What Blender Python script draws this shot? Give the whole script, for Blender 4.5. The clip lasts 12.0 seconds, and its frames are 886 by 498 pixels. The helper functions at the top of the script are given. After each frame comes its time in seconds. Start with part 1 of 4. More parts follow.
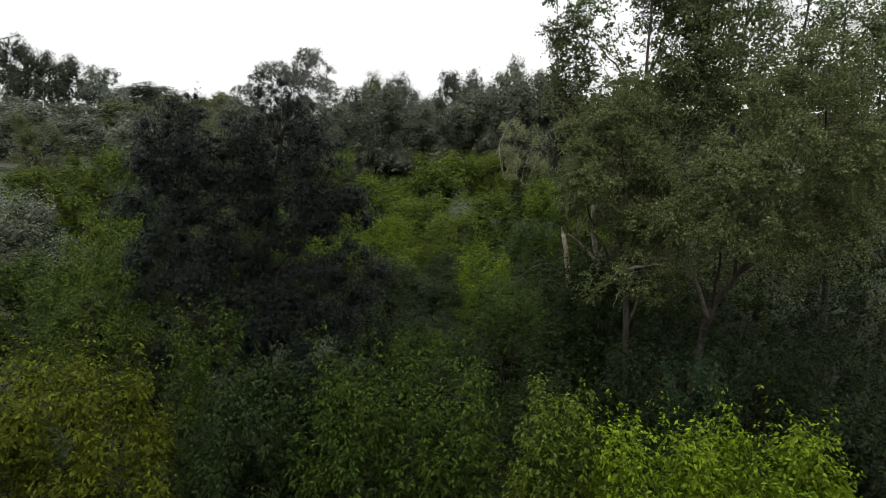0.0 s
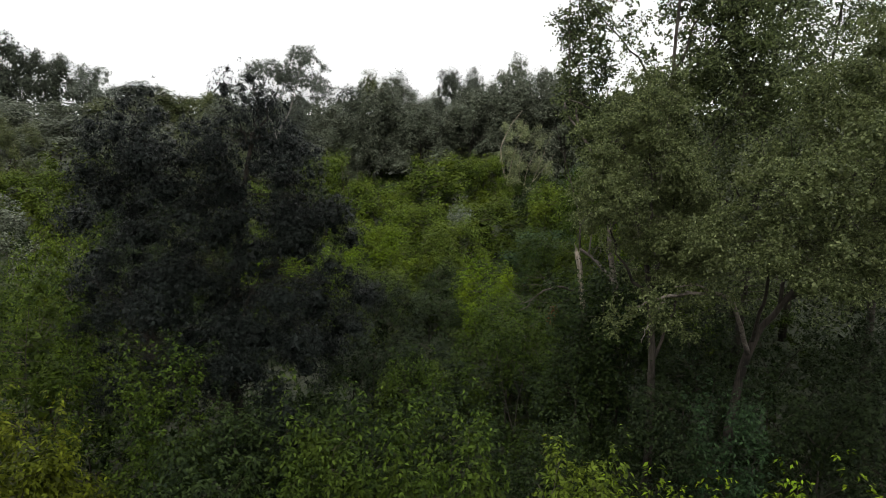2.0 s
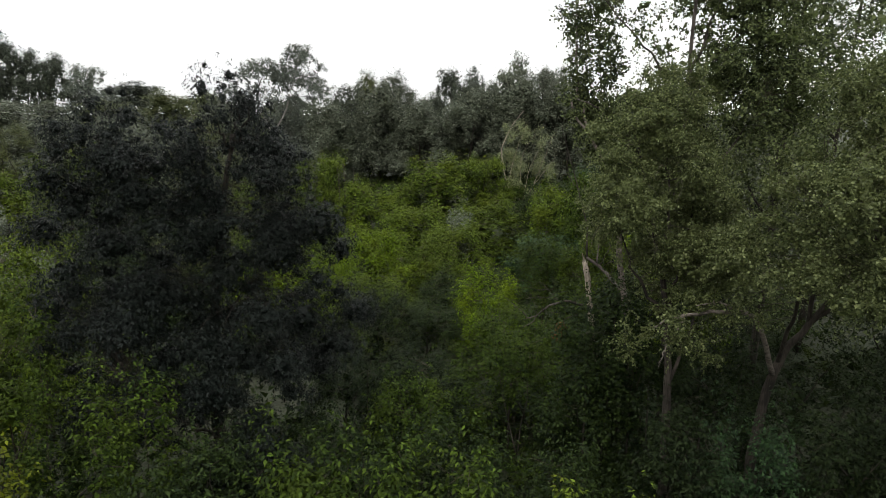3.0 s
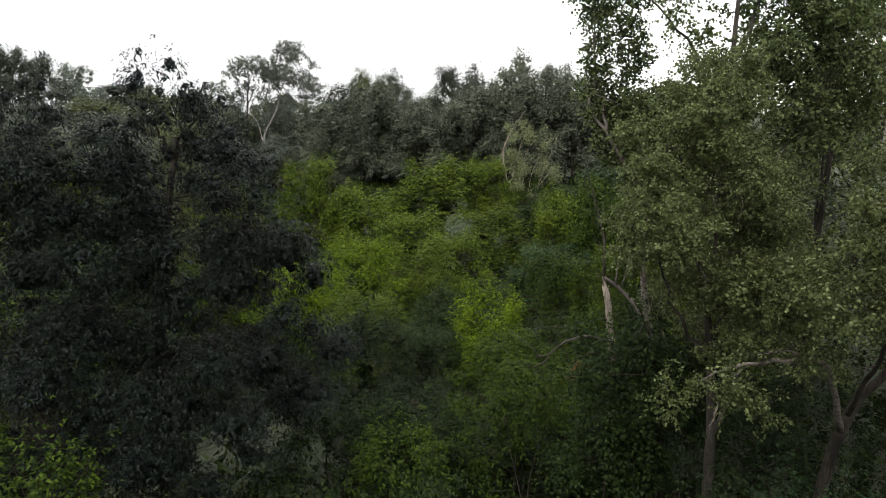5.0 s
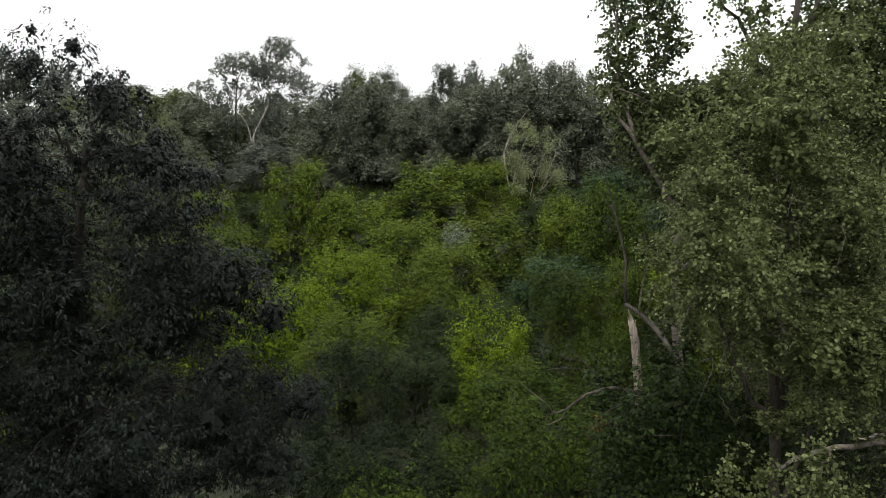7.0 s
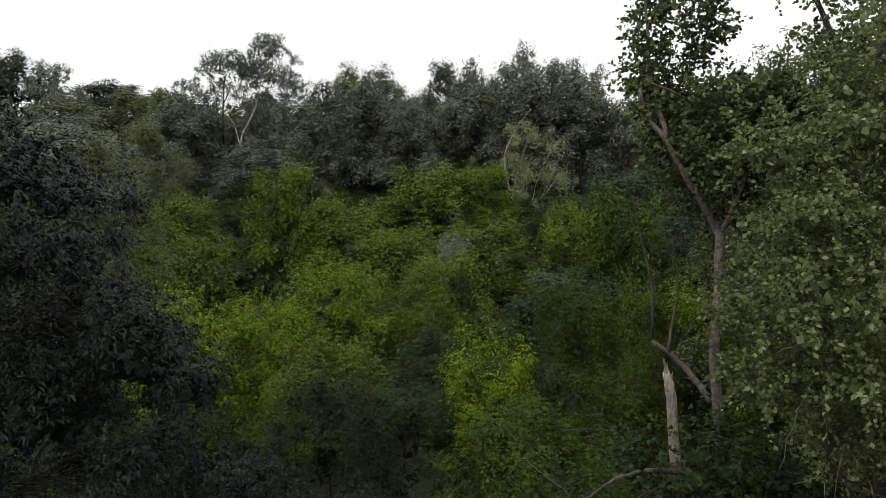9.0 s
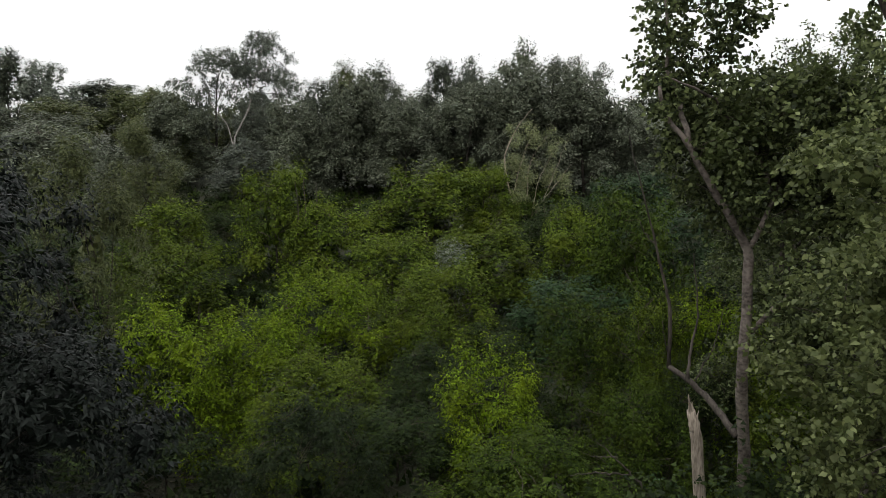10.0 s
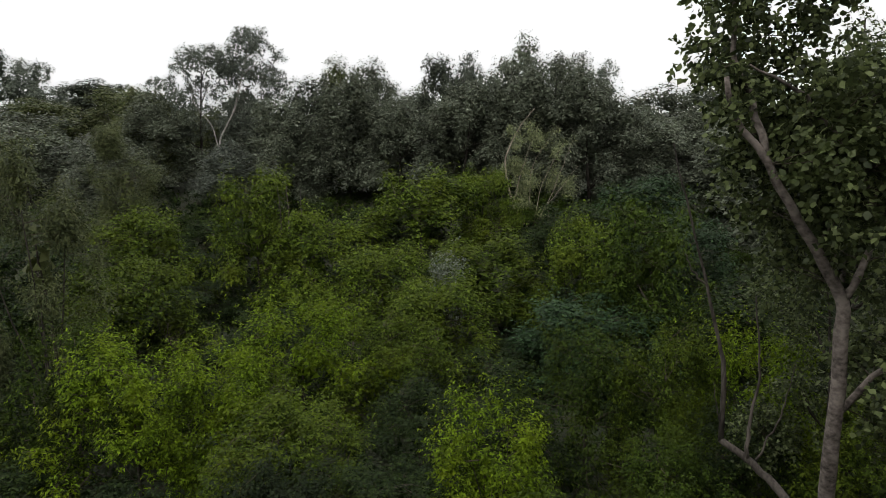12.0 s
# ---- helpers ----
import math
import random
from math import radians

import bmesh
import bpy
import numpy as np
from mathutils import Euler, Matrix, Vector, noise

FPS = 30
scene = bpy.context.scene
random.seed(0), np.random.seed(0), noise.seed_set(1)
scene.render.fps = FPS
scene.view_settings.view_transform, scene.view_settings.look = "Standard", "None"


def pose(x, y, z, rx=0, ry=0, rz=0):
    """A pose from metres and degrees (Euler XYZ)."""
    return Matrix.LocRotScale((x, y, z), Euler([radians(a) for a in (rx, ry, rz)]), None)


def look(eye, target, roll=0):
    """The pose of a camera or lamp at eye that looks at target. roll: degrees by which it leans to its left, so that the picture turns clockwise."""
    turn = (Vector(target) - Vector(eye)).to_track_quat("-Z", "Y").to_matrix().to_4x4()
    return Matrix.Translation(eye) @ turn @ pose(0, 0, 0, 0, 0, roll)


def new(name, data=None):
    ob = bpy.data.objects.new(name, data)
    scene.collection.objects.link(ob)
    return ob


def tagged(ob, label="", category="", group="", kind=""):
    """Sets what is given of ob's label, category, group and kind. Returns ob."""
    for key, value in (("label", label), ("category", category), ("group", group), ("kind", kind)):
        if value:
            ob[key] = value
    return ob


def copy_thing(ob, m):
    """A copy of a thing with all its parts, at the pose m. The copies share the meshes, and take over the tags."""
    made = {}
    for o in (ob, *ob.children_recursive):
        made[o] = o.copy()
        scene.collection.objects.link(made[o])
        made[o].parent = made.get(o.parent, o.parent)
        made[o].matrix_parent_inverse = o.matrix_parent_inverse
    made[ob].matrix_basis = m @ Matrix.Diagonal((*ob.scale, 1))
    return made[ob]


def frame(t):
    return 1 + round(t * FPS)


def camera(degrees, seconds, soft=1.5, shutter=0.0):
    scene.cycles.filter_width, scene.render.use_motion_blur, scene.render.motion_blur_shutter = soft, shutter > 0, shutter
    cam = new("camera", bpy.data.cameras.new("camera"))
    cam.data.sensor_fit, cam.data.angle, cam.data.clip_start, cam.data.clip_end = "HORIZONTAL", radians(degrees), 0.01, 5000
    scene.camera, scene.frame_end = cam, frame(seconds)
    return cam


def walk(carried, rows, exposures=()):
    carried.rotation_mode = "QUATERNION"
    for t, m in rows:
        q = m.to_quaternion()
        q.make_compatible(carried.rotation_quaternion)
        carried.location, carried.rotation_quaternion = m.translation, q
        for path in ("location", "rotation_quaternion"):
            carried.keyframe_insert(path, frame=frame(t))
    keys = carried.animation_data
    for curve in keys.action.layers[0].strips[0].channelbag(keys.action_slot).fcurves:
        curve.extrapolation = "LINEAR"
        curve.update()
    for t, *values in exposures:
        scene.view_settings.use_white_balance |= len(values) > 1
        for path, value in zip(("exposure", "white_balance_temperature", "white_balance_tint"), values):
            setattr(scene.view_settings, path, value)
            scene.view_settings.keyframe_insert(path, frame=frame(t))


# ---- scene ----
cam = camera(71.0, 12.0, soft=0.75)
METRES, EYE, TILT, LEAN, TURN = 20.0, 12.0, -12.3, 0.0, 0.0
ROWS = [
    (0, 0.0000, 0.0000, 0.0000, -0.000, -0.000, 0.000),
    (0.5, 0.0007, 0.0392, 0.0087, -0.012, 0.000, -0.010),
    (1, 0.0014, 0.0777, 0.0177, -0.012, 0.006, -0.010),
    (1.5, 0.0030, 0.1162, 0.0264, -0.018, 0.012, -0.030),
    (2, 0.0044, 0.1553, 0.0349, -0.024, 0.018, -0.020),
    (2.5, 0.0056, 0.1942, 0.0437, -0.030, 0.024, -0.020),
    (3, 0.0075, 0.2332, 0.0524, -0.030, 0.030, 0.000),
    (5, 0.0143, 0.3943, 0.0853, -0.053, 0.012, 0.070),
    (5.5, 0.0162, 0.4349, 0.0930, -0.053, 0.018, 0.090),
    (6, 0.0180, 0.4745, 0.1010, -0.059, 0.024, 0.090),
    (6.5, 0.0202, 0.5139, 0.1094, -0.077, 0.030, 0.090),
    (7, 0.0230, 0.5514, 0.1179, -0.089, 0.012, 0.110),
    (9, 0.0338, 0.7012, 0.1507, -0.136, 0.053, 0.170),
    (9.5, 0.0370, 0.7390, 0.1594, -0.130, 0.047, 0.210),
    (10, 0.0405, 0.7770, 0.1687, -0.136, 0.024, 0.260),
    (10.5, 0.0442, 0.8162, 0.1769, -0.136, 0.030, 0.280),
    (11, 0.0473, 0.8558, 0.1859, -0.142, 0.030, 0.320),
    (11.5, 0.0501, 0.8951, 0.1953, -0.148, 0.012, 0.350),
    (12, 0.0523, 0.9336, 0.2042, -0.166, 0.012, 0.370),
]
walk(cam, [(t, pose(0, 0, EYE, TILT, LEAN, TURN) @ pose(METRES * x, METRES * y, METRES * z, 90 + pitch, roll, yaw)) for t, x, y, z, yaw, pitch, roll in ROWS],
     [(0, -0.85), (1, -0.82), (2, -0.76), (3, -0.68), (5, -0.5), (6, -0.5), (7, -0.54), (9, -0.8), (10, -0.92), (11, -1.0), (12, -1.06)])


# ---- sky, sun and exposure ----
world = bpy.data.worlds.new("overcast_sky")
scene.world = world
world.use_nodes = True
wn, wl = world.node_tree.nodes, world.node_tree.links
sky = wn.new("ShaderNodeTexSky")
sky.sky_type, sky.sun_disc = "NISHITA", False
sky.sun_elevation, sky.sun_rotation = radians(52), radians(215)
sky.air_density, sky.dust_density = 1.5, 4.0
dim = wn.new("ShaderNodeVectorMath")
dim.operation = "SCALE"
dim.inputs["Scale"].default_value = 0.10
cover = wn.new("ShaderNodeMix")
cover.data_type = "RGBA"
cover.inputs["Factor"].default_value = 0.88
way_up, lift, clouds = wn.new("ShaderNodeTexCoord"), wn.new("ShaderNodeSeparateXYZ"), wn.new("ShaderNodeMix")
clouds.data_type = "RGBA"
clouds.inputs["A"].default_value, clouds.inputs["B"].default_value = (2.4, 2.4, 2.42, 1), (5.5, 5.55, 5.65, 1)
wl.new(way_up.outputs["Generated"], lift.inputs["Vector"])
steep = wn.new("ShaderNodeMath")
steep.operation, steep.use_clamp = "POWER", True
steep.inputs[1].default_value = 2.0
wl.new(lift.outputs["Z"], steep.inputs[0])
wl.new(steep.outputs["Value"], clouds.inputs["Factor"])
wl.new(clouds.outputs["Result"], cover.inputs["B"])
wl.new(sky.outputs["Color"], dim.inputs[0])
wl.new(dim.outputs["Vector"], cover.inputs["A"])
wl.new(cover.outputs["Result"], wn["Background"].inputs["Color"])
wn["Background"].inputs["Strength"].default_value = 1.0

sun = new("sun", bpy.data.lights.new("sun", "SUN"))
sun.data.energy, sun.data.angle, sun.data.color = 1.5, radians(20), (1.0, 0.97, 0.92)
sun.matrix_world = look((-30, -45, 70), (0, 20, 0))


# ---- materials ----
def leaf_material(name, dark, light, tip, sheen=0.45, glow=0.3, spec=0.35, skewed=1.7):
    """Leaves: each leaf between dark and light, whole sprays drifting towards tip, light passing through."""
    m = bpy.data.materials.new(name)
    m.use_nodes = True
    n, l = m.node_tree.nodes, m.node_tree.links
    bsdf, out = n["Principled BSDF"], n["Material Output"]
    geo, info, co = n.new("ShaderNodeNewGeometry"), n.new("ShaderNodeObjectInfo"), n.new("ShaderNodeTexCoord")
    mix = n.new("ShaderNodeMix")
    mix.data_type = "RGBA"
    mix.inputs["A"].default_value, mix.inputs["B"].default_value = (*dark, 1), (*(1.45 * v for v in light), 1)
    skew = n.new("ShaderNodeMath")
    skew.operation = "POWER"
    skew.inputs[1].default_value = skewed
    l.new(geo.outputs["Random Per Island"], skew.inputs[0])
    l.new(skew.outputs["Value"], mix.inputs["Factor"])
    big = n.new("ShaderNodeTexNoise")
    big.inputs["Scale"].default_value, big.inputs["Detail"].default_value = 0.7, 3.0
    l.new(co.outputs["Object"], big.inputs["Vector"])
    ramp = n.new("ShaderNodeMapRange")
    ramp.inputs["From Min"].default_value, ramp.inputs["From Max"].default_value = 0.45, 0.72
    ramp.inputs["To Max"].default_value = 0.75
    l.new(big.outputs["Fac"], ramp.inputs["Value"])
    drift = n.new("ShaderNodeMix")
    drift.data_type = "RGBA"
    drift.inputs["B"].default_value = (*tip, 1)
    l.new(ramp.outputs["Result"], drift.inputs["Factor"])
    l.new(mix.outputs["Result"], drift.inputs["A"])
    hsv = n.new("ShaderNodeHueSaturation")
    val = n.new("ShaderNodeMapRange")
    val.inputs["To Min"].default_value, val.inputs["To Max"].default_value = 0.82, 1.18
    l.new(info.outputs["Random"], val.inputs["Value"])
    l.new(val.outputs["Result"], hsv.inputs["Value"])
    l.new(drift.outputs["Result"], hsv.inputs["Color"])
    l.new(hsv.outputs["Color"], bsdf.inputs["Base Color"])
    bsdf.inputs["Roughness"].default_value = sheen
    bsdf.inputs["Specular IOR Level"].default_value = spec
    tr = n.new("ShaderNodeBsdfTranslucent")
    l.new(hsv.outputs["Color"], tr.inputs["Color"])
    both = n.new("ShaderNodeMixShader")
    both.inputs["Fac"].default_value = glow
    l.new(bsdf.outputs["BSDF"], both.inputs[1])
    l.new(tr.outputs["BSDF"], both.inputs[2])
    l.new(both.outputs["Shader"], out.inputs["Surface"])
    return m


def bark_material(name, dark, light, scale=6.0, bands=0.0, rough=0.9):
    """Bark: furrows drawn out along the stem, patches, and for poplar and birch dark cross scars."""
    m = bpy.data.materials.new(name)
    m.use_nodes = True
    n, l = m.node_tree.nodes, m.node_tree.links
    bsdf = n["Principled BSDF"]
    co, stretch = n.new("ShaderNodeTexCoord"), n.new("ShaderNodeMapping")
    stretch.inputs["Scale"].default_value = (scale * 2, scale * 2, scale * (2.5 if bands else 0.35))
    l.new(co.outputs["Object"], stretch.inputs["Vector"])
    fine, coarse = n.new("ShaderNodeTexNoise"), n.new("ShaderNodeTexNoise")
    fine.inputs["Scale"].default_value, fine.inputs["Detail"].default_value = 2.0, 6.0
    coarse.inputs["Scale"].default_value = 1.7
    l.new(stretch.outputs["Vector"], fine.inputs["Vector"])
    l.new(co.outputs["Object"], coarse.inputs["Vector"])
    add = n.new("ShaderNodeMath")
    add.operation = "ADD"
    l.new(fine.outputs["Fac"], add.inputs[0])
    l.new(coarse.outputs["Fac"], add.inputs[1])
    ramp = n.new("ShaderNodeMapRange")
    ramp.inputs["From Min"].default_value, ramp.inputs["From Max"].default_value = 0.75, 1.2
    l.new(add.outputs["Value"], ramp.inputs["Value"])
    mix = n.new("ShaderNodeMix")
    mix.data_type = "RGBA"
    mix.inputs["A"].default_value, mix.inputs["B"].default_value = (*dark, 1), (*light, 1)
    l.new(ramp.outputs["Result"], mix.inputs["Factor"])
    l.new(mix.outputs["Result"], bsdf.inputs["Base Color"])
    bump = n.new("ShaderNodeBump")
    bump.inputs["Strength"].default_value, bump.inputs["Distance"].default_value = 0.6, 0.02
    l.new(fine.outputs["Fac"], bump.inputs["Height"])
    l.new(bump.outputs["Normal"], bsdf.inputs["Normal"])
    bsdf.inputs["Roughness"].default_value = rough
    bsdf.inputs["Specular IOR Level"].default_value = 0.2
    return m


def ground_material():
    m = bpy.data.materials.new("forest_floor")
    m.use_nodes = True
    n, l = m.node_tree.nodes, m.node_tree.links
    bsdf = n["Principled BSDF"]
    co = n.new("ShaderNodeTexCoord")
    a, b = n.new("ShaderNodeTexNoise"), n.new("ShaderNodeTexNoise")
    a.inputs["Scale"].default_value, a.inputs["Detail"].default_value = 0.35, 4.0
    b.inputs["Scale"].default_value, b.inputs["Detail"].default_value = 9.0, 6.0
    l.new(co.outputs["Object"], a.inputs["Vector"])
    l.new(co.outputs["Object"], b.inputs["Vector"])
    litter, patch = n.new("ShaderNodeMix"), n.new("ShaderNodeMix")
    litter.data_type = patch.data_type = "RGBA"
    litter.inputs["A"].default_value, litter.inputs["B"].default_value = (0.014, 0.011, 0.007, 1), (0.040, 0.030, 0.019, 1)
    patch.inputs["B"].default_value = (0.018, 0.032, 0.008, 1)
    l.new(b.outputs["Fac"], litter.inputs["Factor"])
    l.new(litter.outputs["Result"], patch.inputs["A"])
    l.new(a.outputs["Fac"], patch.inputs["Factor"])
    l.new(patch.outputs["Result"], bsdf.inputs["Base Color"])
    bump = n.new("ShaderNodeBump")
    bump.inputs["Distance"].default_value = 0.06
    l.new(b.outputs["Fac"], bump.inputs["Height"])
    l.new(bump.outputs["Normal"], bsdf.inputs["Normal"])
    bsdf.inputs["Roughness"].default_value = 0.95
    return m


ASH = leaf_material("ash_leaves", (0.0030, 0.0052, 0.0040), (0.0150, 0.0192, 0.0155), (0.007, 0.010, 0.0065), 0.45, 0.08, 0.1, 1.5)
POPLAR = leaf_material("poplar_leaves", (0.042, 0.056, 0.017), (0.152, 0.174, 0.072), (0.084, 0.099, 0.032), 0.5, 0.36, 0.2, 2.4)
POPLAR_DARK = leaf_material("dark_poplar_leaves", (0.020, 0.029, 0.010), (0.140, 0.168, 0.066), (0.070, 0.092, 0.026), 0.5, 0.4, 0.2, 1.8)
LIME = leaf_material("yellow_green_leaves", (0.0288, 0.0475, 0.0029), (0.1161, 0.1785, 0.0086), (0.1411, 0.1814, 0.0080), 0.6, 0.28, 0.08)
YELLOW = leaf_material("dull_yellow_leaves", (0.0216, 0.0295, 0.0029), (0.0860, 0.1049, 0.0069), (0.1025, 0.1126, 0.0076), 0.6, 0.28, 0.08)
# leaves for hollows and under the canopy: the shade is put into their colour
SHADE_DARK = leaf_material("shade_darkened_leaves", (0.005, 0.010, 0.003), (0.018, 0.027, 0.008), (0.014, 0.022, 0.006), 0.55, 0.15, 0.08)
FRESH = leaf_material("fresh_green_leaves", (0.0175, 0.0312, 0.0040), (0.0830, 0.1180, 0.0122), (0.0900, 0.1110, 0.0092), 0.6, 0.24, 0.08)
LEAFY = leaf_material("leaf_green_leaves", (0.0094, 0.0187, 0.0029), (0.0430, 0.0671, 0.0077), (0.0454, 0.0622, 0.0059), 0.6, 0.22, 0.08)
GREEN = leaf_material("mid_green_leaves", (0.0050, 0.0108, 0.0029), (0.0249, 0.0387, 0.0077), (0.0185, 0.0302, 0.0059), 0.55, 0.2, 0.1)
TEAL = leaf_material("blue_green_leaves", (0.009, 0.022, 0.008), (0.030, 0.058, 0.020), (0.023, 0.042, 0.013), 0.55, 0.25, 0.15)
GREY = leaf_material("silver_grey_leaves", (0.045, 0.055, 0.042), (0.155, 0.17, 0.135), (0.10, 0.115, 0.08), 0.55, 0.32, 0.2)
OLIVE = leaf_material("olive_leaves", (0.026, 0.036, 0.010), (0.088, 0.100, 0.038), (0.080, 0.090, 0.025), 0.55, 0.26, 0.2)
DULL = leaf_material("dull_green_leaves", (0.030, 0.036, 0.021), (0.150, 0.166, 0.118), (0.082, 0.097, 0.057), 0.55, 0.3, 0.2)
CREST = leaf_material("dark_crest_leaves", (0.016, 0.021, 0.013), (0.070, 0.079, 0.053), (0.034, 0.044, 0.024), 0.55, 0.2, 0.2)
WILLOW = leaf_material("pale_willow_leaves", (0.065, 0.080, 0.032), (0.240, 0.262, 0.130), (0.18, 0.20, 0.09), 0.5, 0.35, 0.25)
RUSTY = leaf_material("withered_leaves", (0.12, 0.05, 0.02), (0.22, 0.10, 0.045), (0.16, 0.08, 0.03), 0.7, 0.2, 0.2)
BARK = bark_material("grey_brown_bark", (0.012, 0.010, 0.008), (0.055, 0.046, 0.037))
PALE_BARK = bark_material("pale_poplar_bark", (0.030, 0.024, 0.020), (0.195, 0.165, 0.143), 3.0, 1.0)
WHITE_BARK = bark_material("white_bark", (0.14, 0.125, 0.115), (0.43, 0.40, 0.365), 2.0, 1.0)
DEAD_WOOD = bark_material("bleached_dead_wood", (0.11, 0.09, 0.07), (0.37, 0.315, 0.255), 8.0)
TWIG = bark_material("brown_twigs", (0.035, 0.028, 0.02), (0.09, 0.075, 0.055))
LIMB_BARK = bark_material("peeling_limb_bark", (0.030, 0.025, 0.020), (0.200, 0.172, 0.145), 3.0, 1.0)
GREY_WOOD = bark_material("grey_dead_wood", (0.022, 0.018, 0.015), (0.09, 0.077, 0.065), 6.0)


# ---- building blocks ----
def smooth(a, b, v):
    v = np.clip((np.asarray(v, float) - a) / (b - a), 0, 1)
    return v * v * (3 - 2 * v)


def height(x, y):
    """The lie of the land: a flat wooded bottom, then a slope up to the wood's crest."""
    x, y = np.asarray(x, float), np.asarray(y, float)
    h = 5.0 * smooth(44, 78, y) + 4.0 * smooth(80, 135, y)
    return h + 0.35 * np.sin(x * 0.21 + 1.3) * np.cos(y * 0.17) + 0.2 * np.sin(x * 0.53 + y * 0.41)


def mesh_of(name, verts, faces, material, shade=False):
    """A mesh from arrays: verts (n, 3) and faces (m, 3 or 4)."""
    me = bpy.data.meshes.new(name)
    k = faces.shape[1]
    me.vertices.add(len(verts))
    me.vertices.foreach_set("co", np.ascontiguousarray(verts, np.float32).ravel())
    me.loops.add(faces.size)
    me.loops.foreach_set("vertex_index", np.ascontiguousarray(faces, np.int32).ravel())
    me.polygons.add(len(faces))
    me.polygons.foreach_set("loop_start", np.arange(0, faces.size, k, dtype=np.int32))
    if shade:
        me.polygons.foreach_set("use_smooth", np.ones(len(faces), bool))
    me.materials.append(material)
    me.update(calc_edges=True)
    return me


def part(name, me, parent, label="", kind=""):
    ob = new(name, me)
    ob.parent = parent
    return tagged(ob, label, "", "", kind)


def unit(v):
    return v / np.maximum(np.linalg.norm(v, axis=-1, keepdims=True), 1e-9)


def tube(points, radii, sides=7, rng=None, rough=0.0):
    """A tapered stem along points; closed at its ends. Returns verts and quads."""
    p, r = np.asarray(points, float), np.asarray(radii, float)
    t = unit(np.gradient(p, axis=0))
    ref = np.array([1.0, 0.15, 0.1]) if abs(t[:, 0]).mean() < 0.8 else np.array([0.1, 1.0, 0.1])
    u = unit(np.cross(t, ref))
    v = np.cross(t, u)
    a = np.linspace(0, 2 * np.pi, sides, endpoint=False)
    rr = r[:, None] * (1 + (rough * rng.standard_normal((len(p), sides)) if rng is not None and rough else 0))
    ring = p[:, None] + rr[..., None] * (np.cos(a)[None, :, None] * u[:, None] + np.sin(a)[None, :, None] * v[:, None])
    verts = np.concatenate([ring.reshape(-1, 3), p[:1], p[-1:]])
    n, faces = len(p), []
    i, j = np.meshgrid(np.arange(n - 1), np.arange(sides), indexing="ij")
    jn = (j + 1) % sides
    body = np.stack([i * sides + j, i * sides + jn, (i + 1) * sides + jn, (i + 1) * sides + j], -1).reshape(-1, 4)
    j = np.arange(0, sides)
    lo, hi = n * sides, n * sides + 1
    caps = [[lo, (k + 1) % sides, k, k] for k in j]
    top = (n - 1) * sides
    caps += [[hi, top + k, top + (k + 1) % sides, top + (k + 1) % sides] for k in j]
    return verts, body, np.array(caps)[:, :3]


def spline(points, n):
    """n points on a smooth line through the given ones."""
    p = np.asarray(points, float)
    if len(p) < 3:
        s = np.linspace(0, 1, n)[:, None]
        return p[0] * (1 - s) + p[-1] * s
    q = np.concatenate([2 * p[:1] - p[1:2], p, 2 * p[-1:] - p[-2:-1]])
    s = np.linspace(0, len(p) - 1 - 1e-6, n)
    k = s.astype(int)
    f = (s - k)[:, None]
    a, b, c, d = q[k], q[k + 1], q[k + 2], q[k + 3]
    return 0.5 * (2 * b + (c - a) * f + (2 * a - 5 * b + 4 * c - d) * f ** 2 + (3 * b - a - 3 * c + d) * f ** 3)


def stem_mesh(name, points, r0, r1, material, rng, sides=8, n=14, wobble=0.02, power=0.8):
    p = spline(points, n)
    p[1:-1] += rng.standard_normal((n - 2, 3)) * wobble
    r = r0 + (r1 - r0) * np.linspace(0, 1, n) ** power
    v, f, caps = tube(p, r, sides, rng, 0.05)
    tri = np.concatenate([f[:, [0, 1, 2]], f[:, [0, 2, 3]], caps])
    return mesh_of(name, v, tri, material, True), p


def twig_mesh(name, starts, ends, r, material, rng, bend=0.15):
    """Many thin three-sided twigs in one mesh, each bent once."""
    n = len(starts)
    d = ends - starts
    ln = np.linalg.norm(d, axis=1, keepdims=True)
    mid = starts + d * 0.55 + rng.standard_normal((n, 3)) * ln * bend * 0.5 + np.array([0, 0, 1]) * ln * bend * 0.4
    t = unit(d)
    u = unit(np.cross(t, rng.standard_normal((n, 3))))
    w = np.cross(t, u)
    ang = np.array([0, 2.094, 4.189])
    ring = np.cos(ang)[None, :, None] * u[:, None] + np.sin(ang)[None, :, None] * w[:, None]
    lv = np.stack([starts[:, None] + ring * r, mid[:, None] + ring * r * 0.7, ends[:, None] + ring * r * 0.25], 1)
    verts = lv.reshape(-1, 3)
    base = (np.arange(n) * 9)[:, None, None]
    q = []
    for lev in (0, 1):
        for k in range(3):
            kn = (k + 1) % 3
            q.append([lev * 3 + k, lev * 3 + kn, lev * 3 + 3 + kn, lev * 3 + 3 + k])
    faces = (base + np.array(q)[None]).reshape(-1, 4)
    return mesh_of(name, verts, faces, material)


